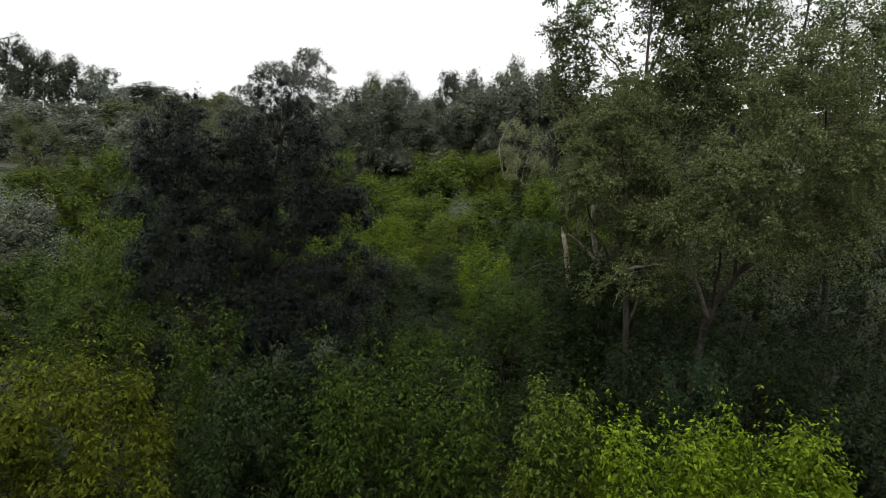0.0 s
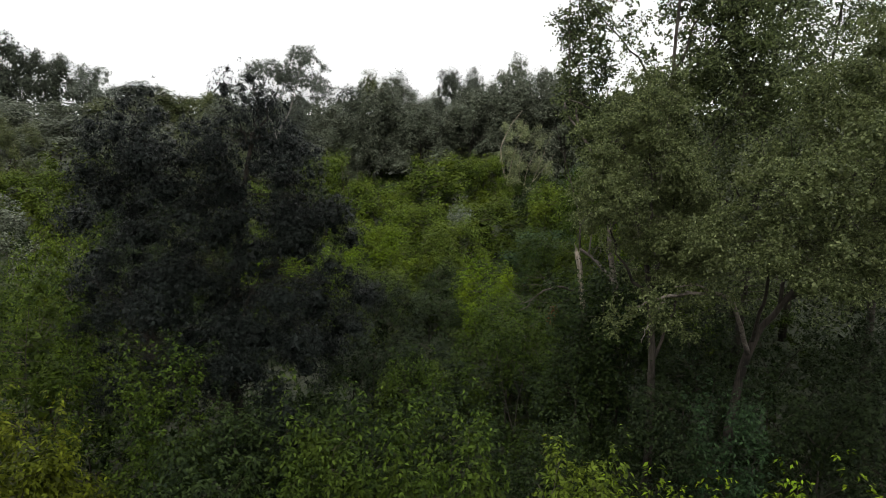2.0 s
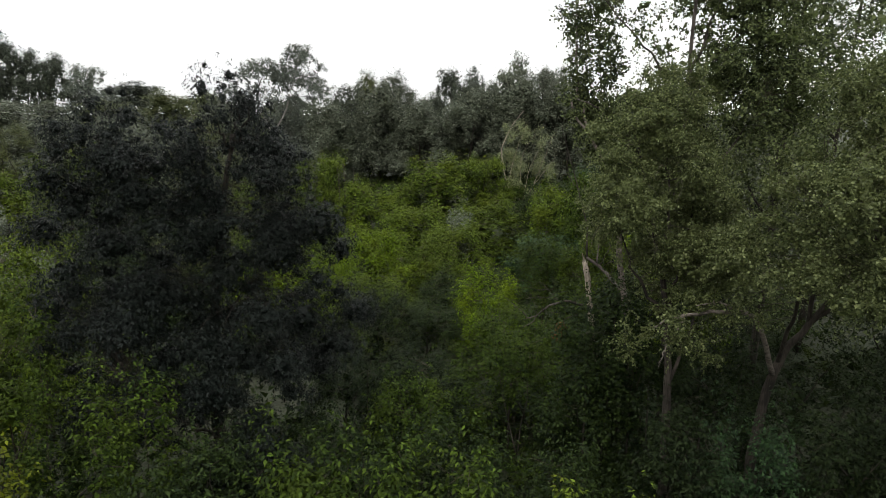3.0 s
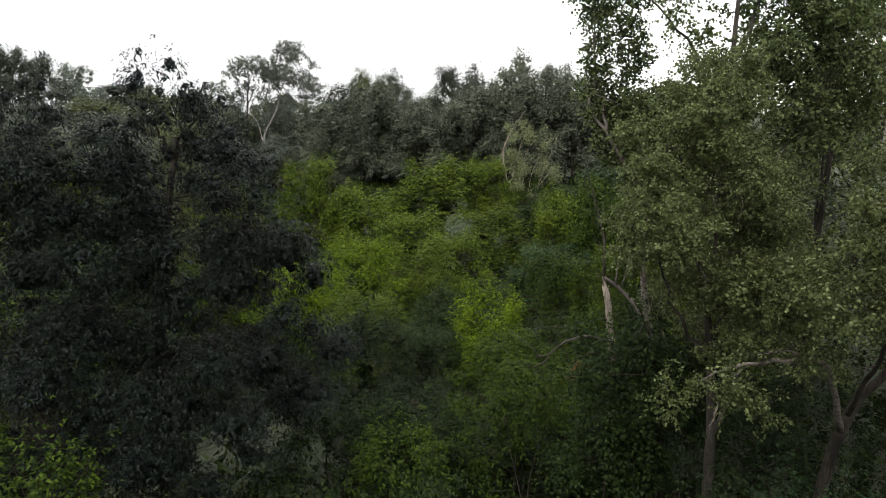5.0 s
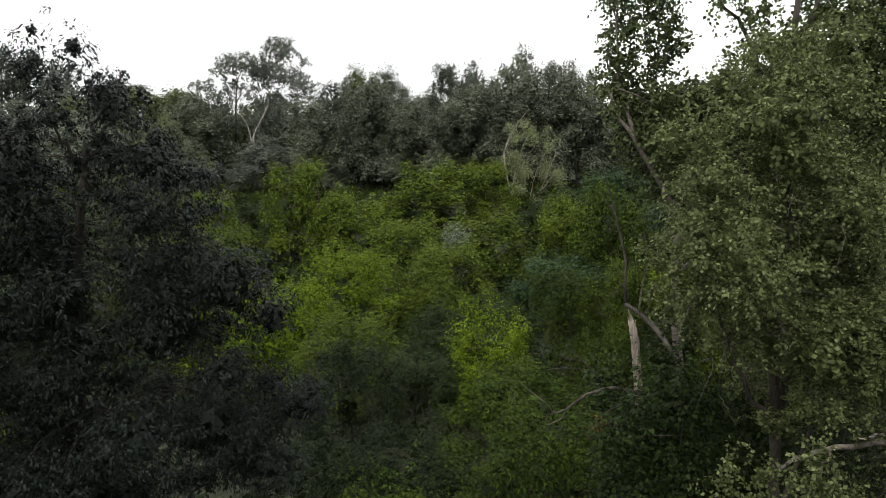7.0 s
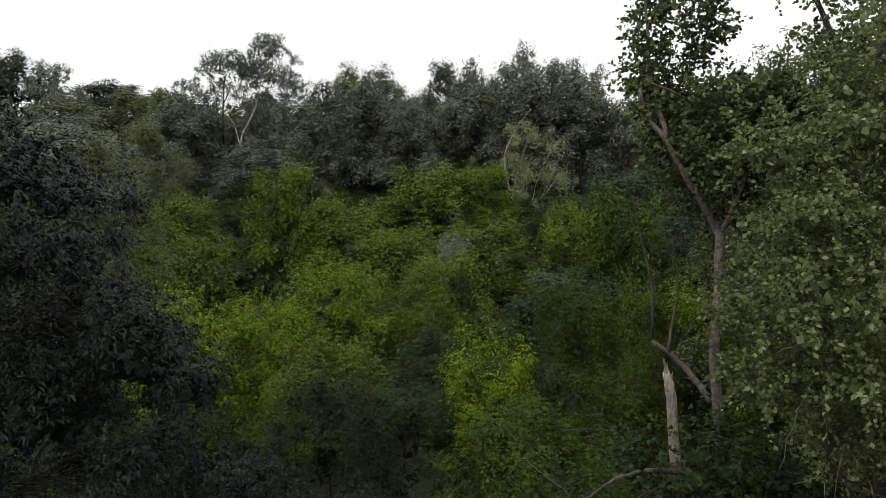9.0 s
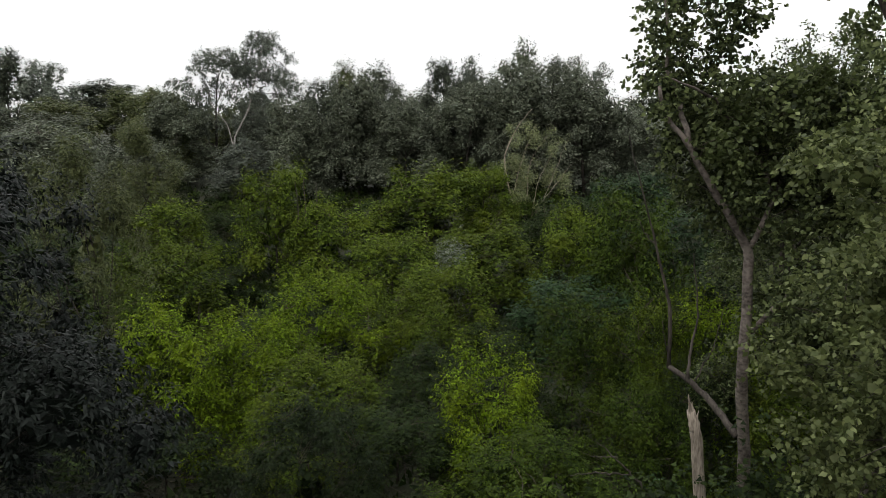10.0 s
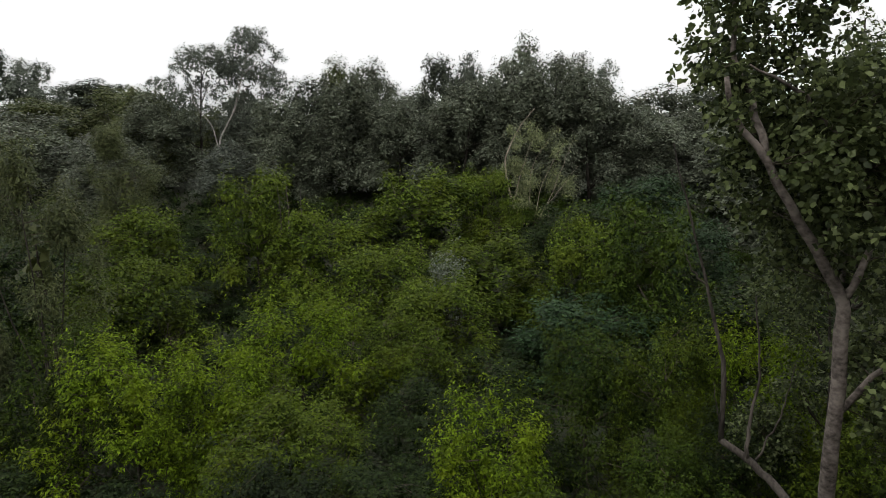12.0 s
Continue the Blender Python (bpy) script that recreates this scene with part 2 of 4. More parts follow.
def clump_places(lobes, count, rng, low=-0.35, lean=0.5):
    """Places and outward ways of leaf clumps over a crown made of ellipsoid lobes (x, y, z, rx, ry, rz), kept apart from one another."""
    L = np.asarray(lobes, float)
    area = ((L[:, 3] * L[:, 4]) ** 1.6 + (L[:, 3] * L[:, 5]) ** 1.6 + (L[:, 4] * L[:, 5]) ** 1.6) ** (1 / 1.6)
    n = count * 9
    k = rng.choice(len(L), n, p=area / area.sum())
    d = unit(rng.standard_normal((n, 3)) + np.array([0, 0, lean]))
    p = L[k, :3] + d * L[k, 3:] * (1.0 + 0.1 * rng.standard_normal(n))[:, None]
    far = np.ones(n) * 9
    for j in range(len(L)):
        q = np.linalg.norm((p - L[j, :3]) / L[j, 3:], axis=1)
        far = np.where((k != j), np.minimum(far, q), far)
    ok = (far > 0.82) & (d[:, 2] > low)
    p, o = p[ok], unit(d / L[k, 3:])[ok]
    gap, kept = 1.25 * math.sqrt(4.2 * area.sum() / count) * 0.62, []
    while len(kept) < count and gap > 0.02:
        cells = {}
        kept = []
        for i, c in enumerate(np.floor(p / gap).astype(int)):
            key = tuple(c)
            if all(np.dot(p[i] - p[m], p[i] - p[m]) > gap * gap for a in (-1, 0, 1) for b in (-1, 0, 1) for e in (-1, 0, 1) for m in cells.get((key[0] + a, key[1] + b, key[2] + e), ())):
                cells.setdefault(key, []).append(i)
                kept.append(i)
        gap *= 0.88
    kept = np.array(kept[:count])
    return p[kept], o[kept]


def blades(p, a, w, nn, ln, wide, corners):
    """Blades from p along a: three-cornered, four-cornered and folded along the midrib, or five-cornered and broad at the base."""
    wd = ln * wide * 0.5
    if corners == 3:
        v = (p - w * wd * 0.7 + a * ln * 0.2, p + w * wd + a * ln * 0.35, p + a * ln)
    elif corners == 4:
        v = (p, p + a * ln * 0.42 + w * wd + nn * wd * 0.3, p + a * ln - nn * ln * 0.08, p + a * ln * 0.42 - w * wd + nn * wd * 0.3)
    else:
        v = (p - w * wd * 0.45, p + w * wd * 0.45, p + a * ln * 0.4 + w * wd + nn * wd * 0.2, p + a * ln, p + a * ln * 0.4 - w * wd + nn * wd * 0.2)
    return np.stack(v, 1).reshape(-1, 3)


def inner_leaves(lobes, rng, cover, corners, most):
    """Shaded sprays under the outer leaves, lying along each lobe's surface: cover is how many times they cover it, most their length."""
    L = np.asarray(lobes, float)
    ln = np.minimum(0.62 * np.minimum(L[:, 3:].min(1), 1.1), most)
    j = np.repeat(np.arange(len(L)), np.clip(46 * cover * (0.55 * L[:, 3:].mean(1) / ln) ** 2, 1, 200).astype(int))
    k = len(j)
    way = unit(rng.standard_normal((k, 3)))
    p = L[j, :3] + way * L[j, 3:] * rng.uniform(0.4, 0.8, (k, 1))
    a = unit(np.cross(way, rng.standard_normal((k, 3))) + rng.standard_normal((k, 3)) * 0.25)
    b = unit(np.cross(way + rng.standard_normal((k, 3)) * 0.35, a))
    ln = ln[j, None] * rng.uniform(0.7, 1.25, (k, 1))
    return blades(p - a * ln * 0.5, a, b, np.cross(a, b), ln, 0.85, corners)


def leaves_mesh(name, lobes, pts, outs, material, rng, shoots=5, per=8, reach=0.5, leaf=0.1, wide=0.55, rise=0.5, droop=0.3, spread=0.75, inner=0.5, corners=4, flutter=0.0):
    """A crown: rosettes of leafy shoots at every clump, and sparser, larger sprays inside the lobes."""
    n = len(pts)
    up = np.array([0, 0, 1.0])
    size = rng.uniform(0.6, 1.45, (n, 1, 1, 1))
    d = unit(outs[:, None] * 0.7 + up * rise + rng.standard_normal((n, shoots, 3)) * spread)
    root = pts[:, None] + rng.standard_normal((n, shoots, 3)) * reach * 0.18
    s = 0.2 + 0.8 * (np.arange(per) + rng.random((n, shoots, per))) / per
    p = root[:, :, None] + d[:, :, None] * (reach * size * (s[..., None] - 0.15)) - up * (droop * reach * 0.6 * s[..., None] ** 2)
    m = n * shoots * per
    p = p.reshape(-1, 3)
    dd = np.repeat(d.reshape(-1, 3), per, axis=0)
    side = unit(np.cross(dd, rng.standard_normal((m, 3))))
    a = unit(side * 0.8 + dd * 0.6 - up * droop + rng.standard_normal((m, 3)) * 0.25)
    face = unit(up * (1 - flutter) + dd * 0.5 + rng.standard_normal((m, 3)) * (0.4 + flutter))
    ln = leaf * rng.uniform(0.65, 1.25, (m, 1))
    w = unit(np.cross(face, a))
    v = blades(p + side * ln * 0.2, a, w, np.cross(a, w), ln, wide, corners)
    v = np.concatenate([v, inner_leaves(lobes, rng, inner, corners, 1.5 * leaf)])
    return mesh_of(name, v, np.arange(len(v)).reshape(-1, corners), material)


def plumes_mesh(name, lobes, pts, outs, material, rng, nodes=6, fan=4, reach=1.0, girth=0.3, leaf=0.14, wide=0.42, rise=0.9, droop=0.6, spread=0.25, inner=1.2, corners=3, tall=0.7):
    """A crown of leafy shoots: each bears pairs of stalks that end in a fan of hanging leaflets, wide at its foot and narrow at its tip."""
    n, up = len(pts), np.array([0, 0, 1.0])
    d = unit(outs * 0.75 + up * rise + rng.standard_normal((n, 3)) * spread)
    size = rng.uniform(0.45, 1.35, (n, 1, 1)) * (1 + tall * rng.random((n, 1, 1)) * (outs[:, 2] > 0.55)[:, None, None])
    t = (np.arange(nodes) + rng.uniform(0.1, 0.6, (n, nodes)))[..., None] / nodes
    at = pts[:, None] + d[:, None] * (t - 0.4) * size * reach - up * (0.12 * reach * size * t ** 2)
    u = unit(np.cross(d, rng.standard_normal((n, 3))))
    w = np.cross(d, u)
    az = (np.arange(nodes) * 1.9 + rng.uniform(-0.5, 0.5, (n, nodes)))[..., None] + np.array([0, 3.14])
    q = np.cos(az)[..., None] * u[:, None, None] + np.sin(az)[..., None] * w[:, None, None]
    stalk = (girth * (1.1 - 0.8 * t) * size ** 0.5)[:, :, None] * rng.uniform(0.6, 1.3, (n, nodes, 2, 1))
    tip = at[:, :, None] + (q * 0.9 + d[:, None, None] * 0.4) * stalk - up * droop * 0.35 * stalk
    f = np.linspace(-1.25, 1.25, fan)[:, None]
    across = np.cross(q, np.broadcast_to(d[:, None, None], q.shape))
    a = q[..., None, :] * np.cos(f) + across[..., None, :] * np.sin(f) + d[:, None, None, None] * 0.15 - up * droop
    a = unit(a + rng.standard_normal(a.shape) * 0.25)
    face = unit(up * 0.9 + q[..., None, :] * 0.5 + rng.standard_normal(a.shape) * 0.35)
    ln = leaf * np.broadcast_to((1.15 - 0.35 * t)[:, :, None, None], a.shape[:-1] + (1,)) * rng.uniform(0.65, 1.25, a.shape[:-1] + (1,))
    p = np.broadcast_to(tip[..., None, :], a.shape) + rng.standard_normal(a.shape) * leaf * 0.3
    p, a, ln, b = p.reshape(-1, 3), a.reshape(-1, 3), ln.reshape(-1, 1), unit(np.cross(face, a)).reshape(-1, 3)
    v = blades(p, a, b, np.cross(a, b), ln, wide, corners)
    v = np.concatenate([v, inner_leaves(lobes, rng, inner, corners, 4 * leaf)])
    return mesh_of(name, v, np.arange(len(v)).reshape(-1, corners), material)


def plant(name, lobes, rng, mats, label, category, group="", clumps=300, stems=1, trunk=None, trunk_r=0.12, limbs=None, limb_r=0.05,
          leaf_kw=None, low=-0.05, twig_r=0.012, at=(0, 0, 0), branchy=True, twig_m=None, patchy=0.8):
    """A tree or shrub: an Empty at its foot with trunk, limbs, twigs and crown under it."""
    foot = new(name)
    foot.empty_display_size = 0.3
    foot.location = at
    tagged(foot, label, category, group)
    leaf_m, bark_m = mats
    leaf_kw = dict(leaf_kw or {})
    L = np.asarray(lobes, float)
    L[:, 3:] = np.maximum(L[:, 3:] - 0.45 * leaf_kw.get("reach", 0.5), 0.35 * L[:, 3:])
    top = (L[:, 2] + L[:, 5] * 0.8).max()
    bones = []
    if trunk is None:
        for s in range(stems):
            a = rng.uniform(0, 6.28)
            lean_by = (0.0 if stems == 1 else 0.35) * L[:, 3].max()
            c = L[np.argmax(L[:, 2])] if stems == 1 else L[s % len(L)]
            end = np.array([c[0] * 0.8, c[1] * 0.8, (top if stems == 1 else c[2] + 0.5 * c[5])])
            begin = np.array([math.cos(a) * 0.12, math.sin(a) * 0.12, -0.25]) * (stems > 1) + np.array([0, 0, -0.25]) * (stems == 1)
            mid = begin * 0.5 + end * 0.5 + np.array([math.cos(a), math.sin(a), 0]) * lean_by * 0.4
            me, p = stem_mesh("trunk", [begin, mid, end], trunk_r / stems ** 0.5, trunk_r * 0.12, bark_m, rng, 6, 8, 0.03 * L[:, 3].max() * 0.5)
            part("trunk" if stems == 1 else "stem", me, foot)
            bones.append(p)
    else:
        me, p = stem_mesh("trunk", trunk, trunk_r, trunk_r * 0.2, bark_m, rng, 12, 24, 0.015)
        part("trunk", me, foot)
        bones.append(p)
    if limbs is None:
        limbs = []
    if not limbs and branchy and trunk is None or limbs == "auto":
        limbs = []
        for c in L[:: max(1, len(L) // 8)]:
            b = bones[rng.integers(len(bones))]
            k = np.argmin(np.abs(b[:, 2] - (c[2] - 0.9 * math.hypot(c[0], c[1]) - 0.4 * c[5])))
            k = int(np.clip(k, 1, len(b) - 2))
            e = c[:3] + np.array([0, 0, 0.35 * c[5]])
            if np.linalg.norm(e - b[k]) > 0.4:
                limbs.append([b[k], b[k] * 0.5 + e * 0.5 - np.array([0, 0, 0.08 * np.linalg.norm(e - b[k])]), e])
    for pts in limbs:
        me, p = stem_mesh("limb", pts, limb_r, limb_r * 0.2, bark_m, rng, 5 if trunk is None else 8, 6 if trunk is None else 14, 0.03)
        part("limb", me, foot)
        bones.append(p)
    shell = L[1:] if trunk is None else L
    pts, outs = clump_places(shell, int(clumps * 1.3), rng, low)
    patch = patchy * np.sin(pts @ rng.normal(0, 1.6, (3, 4)) + rng.uniform(0, 6.28, 4)).sum(1) + rng.normal(0, 0.8, len(pts))
    keep = np.sort(np.argsort(-patch)[:clumps])
    pts, outs = pts[keep], outs[keep]
    B = np.concatenate([spline(b, 24) for b in bones])
    near = np.argmin(((pts[:, None] - B[None]) ** 2).sum(-1) + 0.6 * np.maximum(0, B[None, :, 2] - pts[:, None, 2]) ** 2, axis=1)
    part("branchwork", twig_mesh("branchwork", B[near][::3], (pts + outs * 0.1)[::3], twig_r, twig_m or TWIG, rng), foot, "", "stuff")
    grow = plumes_mesh if "girth" in leaf_kw else leaves_mesh
    part("crown", grow("crown", L, pts, outs, leaf_m, rng, **leaf_kw), foot)
    return foot


def place(proto, x, y, scale=1.0, tall=1.0, turn=0.0, leaf=None, label="", sink=0.0):
    """A copy of a plant on the ground, with its own size, turn and, if given, other leaves."""
    m = pose(x, y, float(height(x, y)) - sink, 0, 0, turn) @ Matrix.Diagonal((scale, scale, scale * tall, 1))
    ob = copy_thing(proto, m)
    if leaf:
        for c in ob.children:
            if c.name.startswith("crown"):
                c.material_slots[0].link = "OBJECT"
                c.material_slots[0].material = leaf
    return tagged(ob, label)


# ---- ground ----
gx = np.concatenate([-np.geomspace(1800, 62, 14), np.arange(-60, 61, 2.0), np.geomspace(62, 1800, 14)])
gy = np.concatenate([-np.geomspace(1800, 42, 14), np.arange(-40, 141, 2.0), np.geomspace(142, 1800, 16)])
X, Y = np.meshgrid(gx, gy, indexing="ij")
V = np.stack([X, Y, height(X, Y)], -1).reshape(-1, 3)
i, j = np.meshgrid(np.arange(len(gx) - 1), np.arange(len(gy) - 1), indexing="ij")
F = np.stack([i * len(gy) + j, (i + 1) * len(gy) + j, (i + 1) * len(gy) + j + 1, i * len(gy) + j + 1], -1).reshape(-1, 4)
ground = new("ground", mesh_of("ground", V, F, ground_material(), True))
tagged(ground, "dark forest floor with leaf litter and green patches", "ground", "", "structure")


# ---- kinds of plants, each built once and copied ----
def boughs(lobes, rng, count=7, size=0.42, flat=0.75):
    """Breaks each lobe up into boughs: smaller, flattened lobes over its surface with gaps between."""
    out = []
    for x, y, z, a, b, c in lobes:
        turn = rng.uniform(0, 6.28)
        for k in range(count):
            h = 1 - 2 * (k + 0.5) / count
            w, t = math.sqrt(1 - h * h), turn + 2.4 * k + rng.uniform(-0.4, 0.4)
            f, g = rng.uniform(0.55, 0.72), size * rng.uniform(0.75, 1.25)
            out.append((x + a * f * w * math.cos(t), y + b * f * w * math.sin(t), z + c * f * h, a * g, b * g, (a * b * c) ** (1 / 3) * g * flat * rng.uniform(0.8, 1.3)))
    return out


def ring_lobes(rng, tall, wide, count, base=0.25, point=0.6, flat=0.85, small=0.16, large=0.36):
    """Lobes of an uneven crown: a core, and bosses round it in broken tiers that narrow towards the top."""
    out = [(0, 0, tall * (base + 1) / 2, wide * 0.42, wide * 0.42, tall * (1 - base) / 2 * 0.8)]
    for k in range(count):
        h = base + 0.06 + (0.92 - base) * (k + rng.uniform(-0.6, 1.6)) / count
        h = min(max(h, base), 0.95)
        r = wide * (0.85 - point * 0.8 * max(0, (h - 0.45) / 0.55)) * rng.uniform(0.55, 1.1)
        a = 2.4 * k + rng.uniform(-0.6, 0.6)
        s = wide * rng.uniform(small, large)
        out.append((math.cos(a) * r, math.sin(a) * r, tall * (h - 0.05), s, s, s * flat * rng.uniform(0.7, 1.3)))
    return out


SHRUB = dict(nodes=5, fan=4, reach=0.95, girth=0.25, leaf=0.19, wide=0.45, rise=1.1, droop=0.7, spread=0.22, tall=1.3)
rng = np.random.default_rng(5)
shrubs = [plant("shrub", ring_lobes(rng, 5.0, 2.5, 34, 0.0, 0.6, 0.95, 0.2, 0.38), rng, (GREEN, BARK), "dense green wild shrub among other bushes", "shrub", "wild shrubs",
                clumps=330, stems=3, trunk_r=0.12, limb_r=0.02, leaf_kw=SHRUB, low=-0.2, patchy=0.6) for k in range(4)]
fine_shrubs = [plant("shrub", ring_lobes(rng, 5.0, 2.5, 34, 0.0, 0.6, 0.95, 0.2, 0.38), rng, (GREEN, BARK), "dense green wild shrub among other bushes", "shrub", "wild shrubs",
                     clumps=235, stems=3, trunk_r=0.12, limb_r=0.02, leaf_kw={**SHRUB, "nodes": 8, "fan": 5, "leaf": 0.145, "wide": 0.4, "girth": 0.26, "reach": 1.3}, low=-0.2, patchy=0.6) for k in range(3)]
fillers = [plant("shrub", ring_lobes(rng, 4.2, 2.5, 26, 0.0, 0.6, 0.95, 0.22, 0.4), rng, (GREEN, BARK), "leafy green shrub filling the thicket", "shrub", "wild shrubs",
                 clumps=190, stems=2, trunk_r=0.1, branchy=False, leaf_kw={**SHRUB, "nodes": 5, "leaf": 0.19}, low=-0.2, patchy=0.6) for k in range(3)]
FARTREE = dict(nodes=6, fan=4, reach=1.25, girth=0.42, leaf=0.29, wide=0.55, rise=0.8, droop=0.45, spread=0.45, inner=1.5, tall=0.4)
trees = [plant("broadleaf_tree", ring_lobes(rng, 11.0, 3.6, 30, 0.12, 0.5, 1.3, 0.24, 0.44), rng, (DULL, BARK), "dull green broadleaf tree in the wood's edge", "tree", "trees of the wood",
               clumps=400, stems=1, trunk_r=0.16, limb_r=0.06, leaf_kw=FARTREE, low=-0.4, patchy=0.5) for k in range(3)]
hill_trees = [plant("broadleaf_tree", ring_lobes(rng, 11.0, 3.6, 26, 0.12, 0.5, 1.3, 0.26, 0.44), rng, (DULL, BARK), "dull green broadleaf tree on the crest", "tree", "trees of the wood",
                    clumps=250, stems=1, trunk_r=0.16, branchy=False, leaf_kw={**FARTREE, "nodes": 5, "fan": 3, "leaf": 0.42, "girth": 0.5}, low=-0.4, patchy=0.5) for k in range(2)]
AIRY = dict(shoots=8, per=9, reach=0.75, leaf=0.22, wide=0.6, rise=0.4, droop=0.3, inner=0.15, corners=3)
birches = [plant("white_poplar_tree", ring_lobes(rng, 13.0, 2.8, 18, 0.30, 0.45, 1.3), rng, (GREY, WHITE_BARK), "airy silver-leaved tree with a white stem", "tree", "silver trees",
                 clumps=130, stems=1, trunk_r=0.16, limb_r=0.08, leaf_kw=AIRY, twig_r=0.02) for k in range(2)]
WILLOWY = dict(nodes=9, fan=5, reach=1.3, girth=0.26, leaf=0.19, wide=0.24, rise=0.9, droop=0.5, spread=0.4, inner=0.8)
willows = [plant("willow_tree", ring_lobes(rng, 8.0, 2.7, 18, 0.12, 0.5, 1.3), rng, (OLIVE, BARK), "grey-green willow with fine drooping leaves", "tree", "willows",
                 clumps=360, stems=3, trunk_r=0.16, limb_r=0.05, leaf_kw=WILLOWY, low=-0.3, patchy=0.6) for k in range(2)]


def scatter(kind, protos, rows, seed):
    """Rows: x, y, top's height, half width, leaves, label."""
    r = np.random.default_rng(seed)
    tall0, wide0 = kind
    for k, (x, y, ztop, wide, leaf, label) in enumerate(rows):
        s = wide / wide0 * (1.1 if protos is shrubs else 1.0)
        kinds = fine_shrubs if protos is shrubs and y < 43 and abs(x) < 16 else protos
        h = ztop - float(height(x, y))
        place(kinds[k % len(kinds)], x, y, s, h / (tall0 * s), float(r.uniform(0, 360)), leaf, label)


# the shrubs of the valley bottom, from the near ones to those under the wood's edge
scatter((5.2, 2.7), shrubs, [
    (-14.4, 26.0, 8.1, 2.9, FRESH, "yellow-green leafy shrub behind other shrubs"),
    # two low shrubs here have the hollow's shade put into their leaf colour
    (-2.8, 31.0, 4.6, 2.4, SHADE_DARK, ""), (3.4, 30.3, 3.9, 3.0, LEAFY, ""), (-0.8, 27.0, 3.3, 2.4, SHADE_DARK, ""), (-3.5, 35.5, 4.0, 2.9, FRESH, ""),
    (5.8, 37.5, 5.9, 2.7, LEAFY, ""), (7.9, 36.6, 6.0, 2.3, FRESH, ""), (10.8, 37.0, 5.8, 2.6, LIME, "yellow-green shrub beyond the poplars"), (-0.5, 33.8, 3.2, 2.3, GREEN, ""), (0.3, 37.6, 3.6, 2.3, GREEN, ""), (9.3, 34.5, 4.2, 2.2, GREEN, ""), (7.0, 33.0, 4.2, 2.2, LEAFY, ""), (11.5, 33.0, 5.0, 2.4, FRESH, ""),
    (-4.1, 41.0, 5.7, 3.4, LIME, "rounded yellow-green shrub in full leaf"), (-8.8, 37.5, 5.5, 3.1, LIME, "spreading yellow-green shrub in full leaf"), (-0.5, 42.0, 4.6, 2.6, FRESH, ""),
    (-6.2, 38.5, 4.8, 2.9, LIME, "yellow-green shrub in full leaf"), (0.8, 46.0, 4.9, 3.1, FRESH, ""), (7.3, 45.0, 4.4, 3.9, TEAL, "blue-green feathery shrub below taller trees"), (3.2, 52.0, 5.6, 4.4, FRESH, ""),
    (-11.5, 38.5, 5.6, 2.6, LEAFY, ""), (-13.0, 46.0, 5.8, 3.4, FRESH, ""), (-9.8, 55.0, 9.2, 3.4, FRESH, "tall yellowish-green shrub with bare twigs"), (-6.2, 54.0, 6.9, 3.4, FRESH, ""),
    (-0.4, 60.0, 8.7, 4.7, FRESH, "broad fresh green shrub at the wood's edge"), (4.0, 62.0, 8.3, 2.6, FRESH, ""), (10.8, 47.0, 8.6, 3.3, LEAFY, ""), (8.4, 50.0, 7.0, 3.1, FRESH, ""),
    (-31.7, 57.0, 9.3, 4.4, FRESH, ""), (-36.9, 57.0, 7.4, 4.2, FRESH, ""), (-28.6, 41.0, 6.9, 4.2, DULL, "silver-grey rounded shrub in full leaf"),
    (-25.0, 52.0, 6.0, 4.2, GREEN, ""), (-20.0, 50.0, 6.0, 3.9, GREEN, ""), (13.5, 52.0, 6.5, 3.9, TEAL, ""), (15.0, 44.0, 5.5, 3.9, GREEN, ""), (14.5, 60.0, 8.0, 4.2, TEAL, ""),
    (9.0, 57.0, 6.8, 3.4, GREEN, ""), (-2.0, 50.0, 5.6, 3.4, FRESH, ""), (-16.0, 54.0, 7.0, 3.4, FRESH, ""), (-18.0, 38.0, 5.0, 3.6, GREEN, ""), (-23.0, 32.0, 5.0, 3.6, LEAFY, ""),
], 21)

# shrubs that close the canopy between those
r = np.random.default_rng(9)
taken = [tuple(o.location[:2]) for o in scene.objects if o.parent is None and o.name.startswith("shrub") and o.location.y > 1] + [(2.2, 34.0)]
for gy0 in np.arange(26, 66, 3.9):
    for gx0 in np.arange(-20, 17, 3.9):
        x, y = float(gx0 + r.uniform(-1.2, 1.2)), float(gy0 + r.uniform(-1.2, 1.2))
        if min(math.hypot(x - a, y - b) for a, b in taken) < 2.2 or (x > 3 and y < 30) or (x < -4 and y < 29):
            continue
        # nearer fillers: half get leaves coloured dark for the shade between shrubs
        leaf = (GREEN, SHADE_DARK, GREEN, SHADE_DARK)[r.integers(4)] if y < 46 else (GREEN, LEAFY, GREEN)[r.integers(3)]
        wide, tall = r.uniform(2.4, 3.1), r.uniform(1.4, 2.7)
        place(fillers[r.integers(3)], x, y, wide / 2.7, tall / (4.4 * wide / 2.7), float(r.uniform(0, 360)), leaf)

scatter((8.3, 2.9), willows, [
    (-14.2, 42.0, 11.3, 3.4, OLIVE, ""), (-19.6, 60.0, 11.0, 3.4, OLIVE, ""), (-42.2, 65.0, 12.2, 3.8, OLIVE, ""),
], 22)

